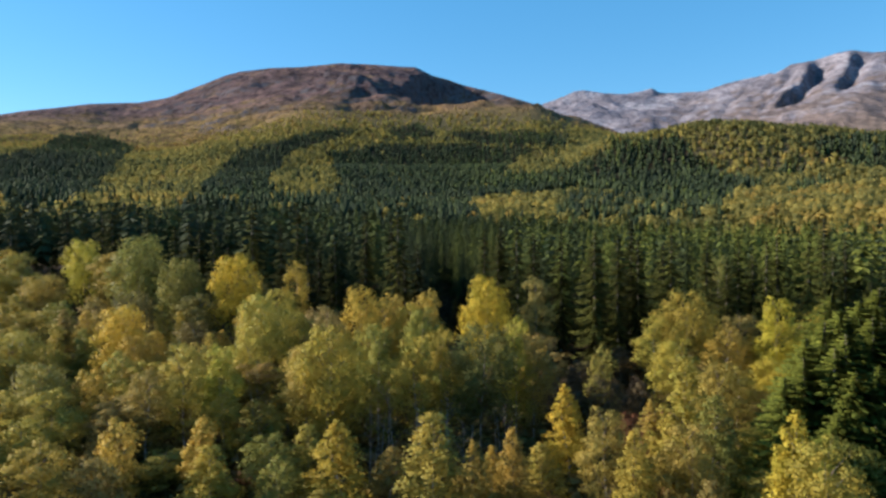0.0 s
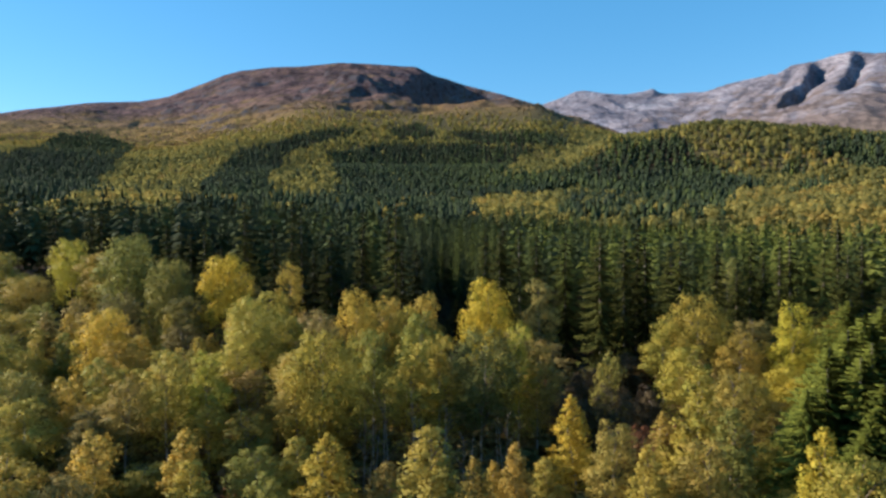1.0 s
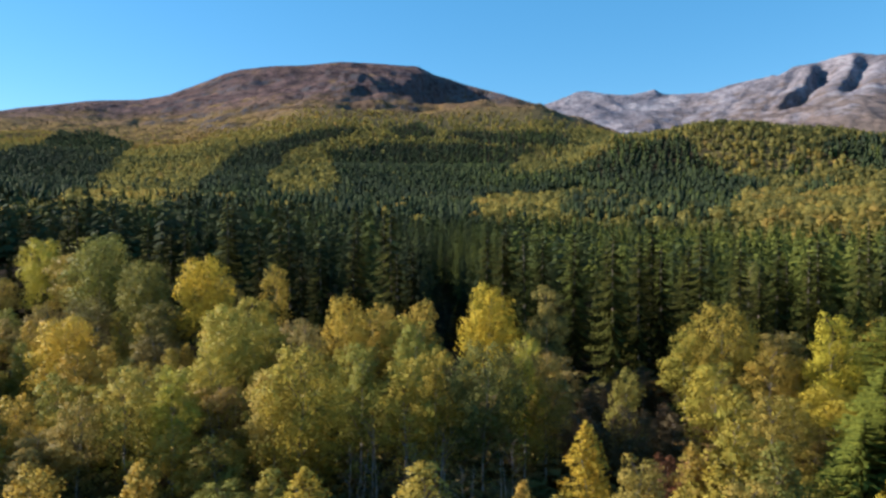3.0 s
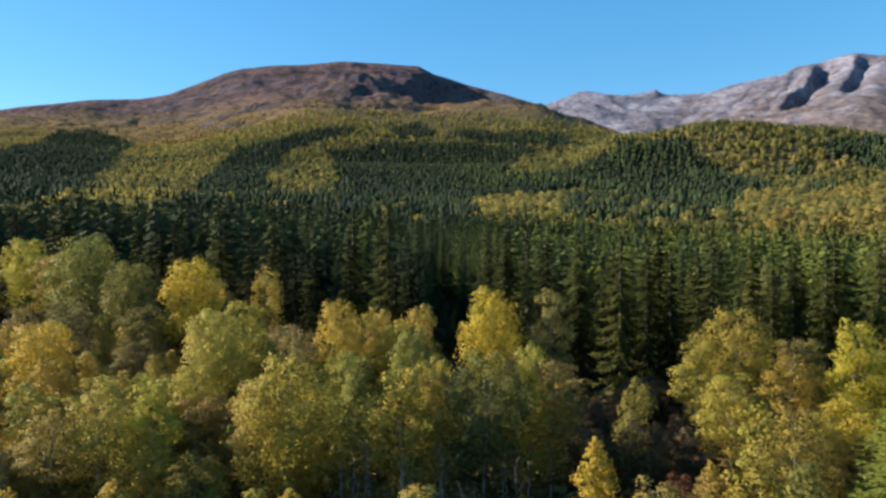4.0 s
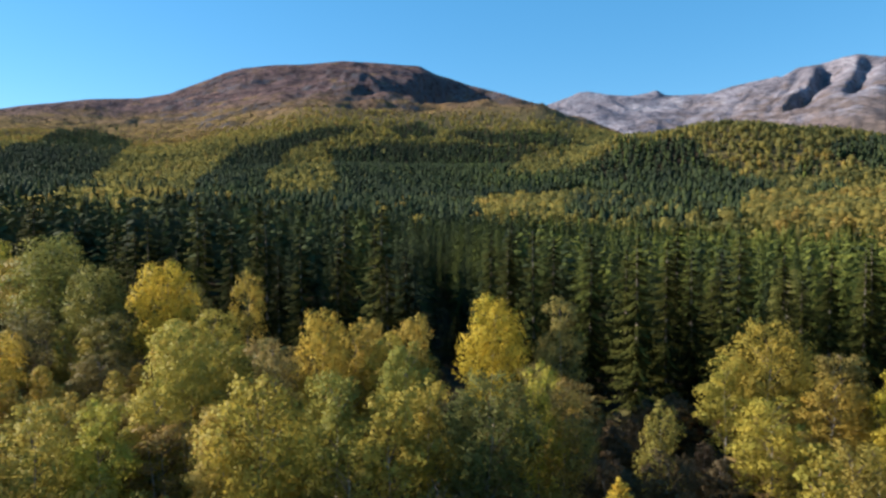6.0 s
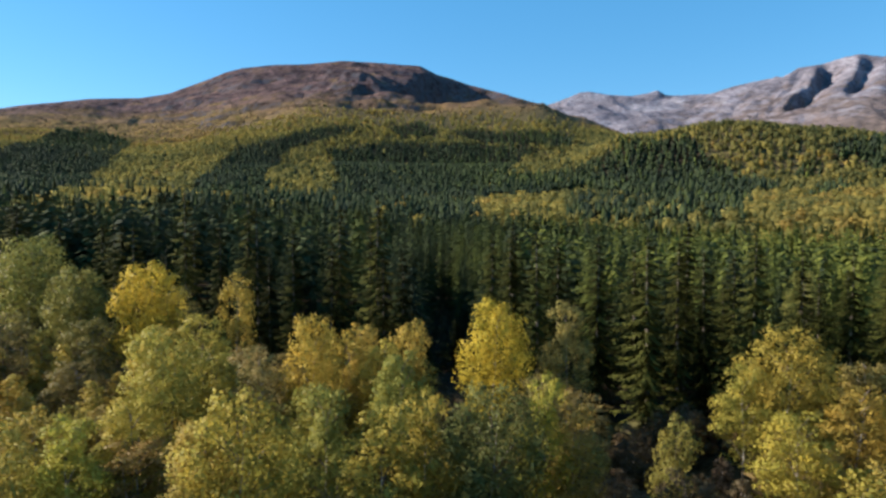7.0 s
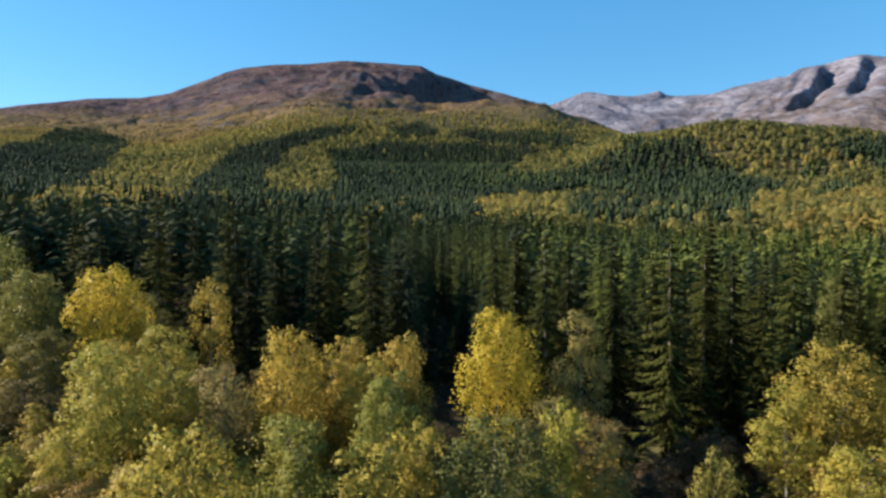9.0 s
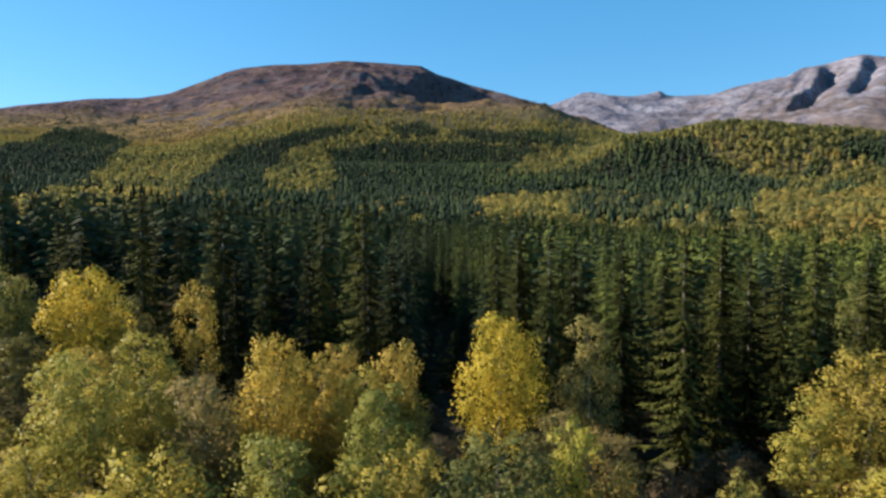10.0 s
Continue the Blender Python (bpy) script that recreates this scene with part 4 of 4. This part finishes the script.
def fill_birches():
    """Smaller birches that close the stand between the others."""
    rng = random.Random(17)
    taken = [tuple(float(v) for v in row.split()[:2]) for row in BIRCHES.replace("\n", ";").split(";") if row.strip()]
    for _ in range(900):
        x, y = rng.uniform(-80, -9), rng.uniform(48, 104)
        if rng.random() < 0.3:
            x = rng.uniform(9, 55)
        if abs(x) > 0.78 * y + 3 or y > float(along(EDGE, x)) - 5 or x < -9 and y > 96 or 30 < x and 54 < y < 76:
            continue
        if x > -14 and x < 0 or 9 < x < 24 and y > 64:
            continue
        if min((x - a) ** 2 + (y - b) ** 2 for a, b in taken) < 3.75**2:
            continue
        taken.append((x, y))
        hue, form = rng.choice(("olive", "olive", "gold", "brown", "olive", "moss", "orange")), rng.choice(("small", "small", "young"))
        tail = {"small": "with a low full crown", "young": "with a slim pointed crown"}[form]
        top = ground_z(x, y) + rng.uniform(7.0, 9.5)
        FORMS[form][rng.randrange(2)].plant(x, y, top, rng.uniform(4.4, 5.6) / FORM_WIDE[form], tuple(v * (1 + 0.05 * float(ramp(-x, 14, 40))) for v in HUES[hue]), WORDS[hue] + " " + tail, "birch", "birches below the plantation", rng.uniform(0, 360), rng.uniform(-2, 2))


fill_birches()

NEAR_SPRUCE = [Stand(spruce_form(41, 21, 6.6, 1.15, 7, 5), 21), Stand(spruce_form(42, 21, 6.0, 1.25, 7, 5), 21), Stand(spruce_form(43, 21, 7.2, 1.2, 7, 5), 21),
               Stand(spruce_form(45, 21, 6.4, 1.3, 6, 5), 21), Stand(spruce_form(46, 21, 5.6, 0.9, 6, 5), 21)]
INNER_SPRUCE = [Stand(spruce_form(47, 21, 6.4, 1.1, 7, 4, 0.10), 21), Stand(spruce_form(48, 21, 6.8, 1.05, 7, 4, 0.10), 21)]
YOUNG_SPRUCE = Stand(spruce_form(44, 18, 6.4, 0.62, 9, 4, 0.03, 0.62), 18)
SPRUCE_HUE = (0.054, 0.056, 0.017)
# x, y, height of the top, width and, for some, tone, low for the shade in gaps and high for sunlit trees: the trees at
# the plantation's edge, and the young ones by the clearing
EDGE_SPRUCES = """
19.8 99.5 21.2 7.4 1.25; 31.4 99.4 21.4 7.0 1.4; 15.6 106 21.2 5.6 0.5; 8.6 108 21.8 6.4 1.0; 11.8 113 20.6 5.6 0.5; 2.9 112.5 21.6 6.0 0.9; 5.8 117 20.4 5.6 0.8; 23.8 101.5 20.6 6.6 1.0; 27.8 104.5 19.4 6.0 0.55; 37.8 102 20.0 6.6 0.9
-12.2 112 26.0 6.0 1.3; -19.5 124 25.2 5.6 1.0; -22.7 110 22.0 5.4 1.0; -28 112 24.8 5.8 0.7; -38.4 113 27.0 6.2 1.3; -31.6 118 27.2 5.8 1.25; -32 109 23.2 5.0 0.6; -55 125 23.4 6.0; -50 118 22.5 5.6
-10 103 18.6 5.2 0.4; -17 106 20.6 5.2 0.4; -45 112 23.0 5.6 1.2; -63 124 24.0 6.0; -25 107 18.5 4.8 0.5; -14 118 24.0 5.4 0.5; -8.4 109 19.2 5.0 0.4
41 98 20.2 5.8; 46 100 19.6 5.4; 51 97 20.5 5.6; 57 98 19.8 5.6; 63 96 19.2 5.6; 69 97 20.4 5.8
39.2 68.2 12.9 5.6; 44 73 13.3 5.8; 36.2 66 12.0 5.0; 41.4 66 12.4 5.4; 38 60 8.8 4.8; 45 62 10.7 5.6; 41 57 6.1 5.0; 46.5 55 8.2 5.2; 49 69 13.1 5.8; 41.5 74 11.1 5.2; 50 79 14.1 6.0; 32.2 61.5 9.2 4.4; 52 62 10.7 5.6; 56 72 12.7 5.8; 47 84 12.7 5.6; 39.3 70 10.7 5.2; 41 70 12.1 5.6; 43.5 68 11.5 5.6; 40 62 7.7 5.2; 47 66 11.1 5.6; 44 58.5 7.3 5.2; 36 57 4.1 4.8; 34.8 61.5 10.2 5.2; 37 63 11.2 5.6; 32.8 57.5 4.7 5.2; 35.5 59.5 8.4 5.6; 31 54.5 3.2 5.0; 50 58 8.7 5.4; 29.6 60.5 7.6 4.4; 33.6 64.5 10.6 5.2
"""


def plant_spruces():
    rng = random.Random(9)
    spots = []
    for row in EDGE_SPRUCES.replace("\n", ";").split(";"):
        if row.strip():
            spots.append([float(v) for v in row.split()])
    single = len(spots)
    # the rest of the front rows
    xs, ys = scattered(6.1, -100, 95, 90, 138, 61)
    for x, y in zip(xs, ys):
        front = float(along(EDGE, x))
        if y < front + (10 if x > -9 else 2) or y > front + 21 or abs(x) > 0.78 * y:
            continue
        if all((x - s[0]) ** 2 + (y - s[1]) ** 2 > 5.0**2 for s in spots):
            top = 19.6 + min(max(0.0, -x), 60) * 0.085 + rng.choice((-8, -4.5, -2.5, -1, 0.5, 2, 3.2)) + rng.uniform(-1, 1)
            # low trees added in the gap so that it reads dark
            gap = -7.4 < x < 1.4
            spots.append([x, y, rng.uniform(6, 10) if gap else top, rng.uniform(4, 5) if gap else rng.uniform(6.0, 8.4)])
    for k, (x, y, top, wide, *tone) in enumerate(spots):
        fixed = k < single or x < -9
        young = y < 90
        # inner trees coloured darker for shade between rows; colour rises with x for sunlight
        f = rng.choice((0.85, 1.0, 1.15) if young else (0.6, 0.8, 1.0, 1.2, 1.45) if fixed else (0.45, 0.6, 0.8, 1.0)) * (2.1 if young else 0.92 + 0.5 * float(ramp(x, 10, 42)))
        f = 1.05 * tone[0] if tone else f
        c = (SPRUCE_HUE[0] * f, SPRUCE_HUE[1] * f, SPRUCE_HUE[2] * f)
        if young:
            c = (c[0] * 1.05, c[1] * 1.12, c[2] * 0.8)
        label = "young bright green spruce by the clearing" if young else "tall dark green spruce at the plantation's edge"
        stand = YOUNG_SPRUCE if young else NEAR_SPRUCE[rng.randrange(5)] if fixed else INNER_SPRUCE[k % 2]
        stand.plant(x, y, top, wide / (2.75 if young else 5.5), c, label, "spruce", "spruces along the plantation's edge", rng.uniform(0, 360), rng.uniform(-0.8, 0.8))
    # deeper in the plantation only the tops show
    x, y = scattered(5.2, -330, 320, 100, 420, 62)
    r, b = np.hypot(x, y), np.degrees(np.arctan2(x, y))
    keep = (np.abs(b + 2.5) < 42) & planted(x, y) & (y > along(EDGE, x) + 21) & (r < 385)
    keep &= (r < 200) | (np.random.default_rng(3).random(len(x)) < np.where(b > 0, 0.7, 0.4))
    x, y, r = x[keep], y[keep], r[keep]
    gen = np.random.default_rng(63)
    high = 20.3 + gen.uniform(-6.5, 3.0, len(x)) + 0.06 * np.clip(-x, 0, 60)
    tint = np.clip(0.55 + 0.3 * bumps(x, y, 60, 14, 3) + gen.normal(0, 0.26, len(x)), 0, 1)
    # tint raised to the right and farther back, standing in for sunlit tops
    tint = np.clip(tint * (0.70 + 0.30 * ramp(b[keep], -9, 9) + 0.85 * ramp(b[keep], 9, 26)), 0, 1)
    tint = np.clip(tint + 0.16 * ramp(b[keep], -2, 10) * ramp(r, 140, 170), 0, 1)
    # the gap's shade is put into the colour: low trees at the darkest tint
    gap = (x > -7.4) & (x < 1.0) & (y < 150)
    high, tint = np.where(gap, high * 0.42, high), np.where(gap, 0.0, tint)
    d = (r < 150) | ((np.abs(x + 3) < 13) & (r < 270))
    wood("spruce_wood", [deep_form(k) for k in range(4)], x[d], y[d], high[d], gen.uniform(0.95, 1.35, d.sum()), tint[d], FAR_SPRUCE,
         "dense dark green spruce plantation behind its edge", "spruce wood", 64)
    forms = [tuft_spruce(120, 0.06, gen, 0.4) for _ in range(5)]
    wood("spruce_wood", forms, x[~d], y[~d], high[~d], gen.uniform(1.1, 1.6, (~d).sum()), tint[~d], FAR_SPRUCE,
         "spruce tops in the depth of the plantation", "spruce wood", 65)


def deep_form(seed):
    """A lighter spruce of unit height for the rows behind, whose lower boughs have died off."""
    tree = spruce_form(80 + seed, 21, 6.8, 1.0, 7, 2, 0.10)
    crown = [o for o in tree.children if o.name.startswith("crown")][0].data
    v, n = np.empty(len(crown.vertices) * 3, np.float32), np.empty(len(crown.vertices) * 3, np.float32)
    crown.vertices.foreach_get("co", v)
    for o in list(tree.children) + [tree]:
        bpy.data.objects.remove(o)
    v = v.reshape(-1, 3) / 21
    face = np.repeat(np.cross(v[1::3] - v[::3], v[2::3] - v[::3]), 3, axis=0)
    face *= np.where(face[:, 2:] < 0, -1, 1)
    n = unit(unit(face) * 0.6 + unit(v * (1, 1, 0)) + (0, 0, 0.2))
    return v, np.arange(len(v)).reshape(-1, 3), n


plant_spruces()


def build_undergrowth():
    """Low shrubs, fern and saplings on the floor below the birches."""
    gen = np.random.default_rng(71)
    x, y = scattered(1.9, -75, 60, 40, 106, 72)
    keep = (np.abs(x) < 0.85 * y + 4) & (y < along(EDGE, x) + np.where(np.abs(x + 3) < 5, 16, 3)) & (bumps(x, y, 11, 15, 3) > -0.5)
    x, y = x[keep], y[keep]
    tint = np.clip(0.45 + 0.5 * bumps(x, y, 9, 16, 3) + gen.normal(0, 0.15, len(x)), 0, 1)
    forms = [tuft_birch(44, 0.15, gen) for _ in range(5)]
    wood("undergrowth", forms, x, y, gen.uniform(0.6, 3.0, len(x)), gen.uniform(1.2, 2.2, len(x)), tint, UNDER, "low brown and green shrubs and fern under the birches", "undergrowth", 73)


build_undergrowth()
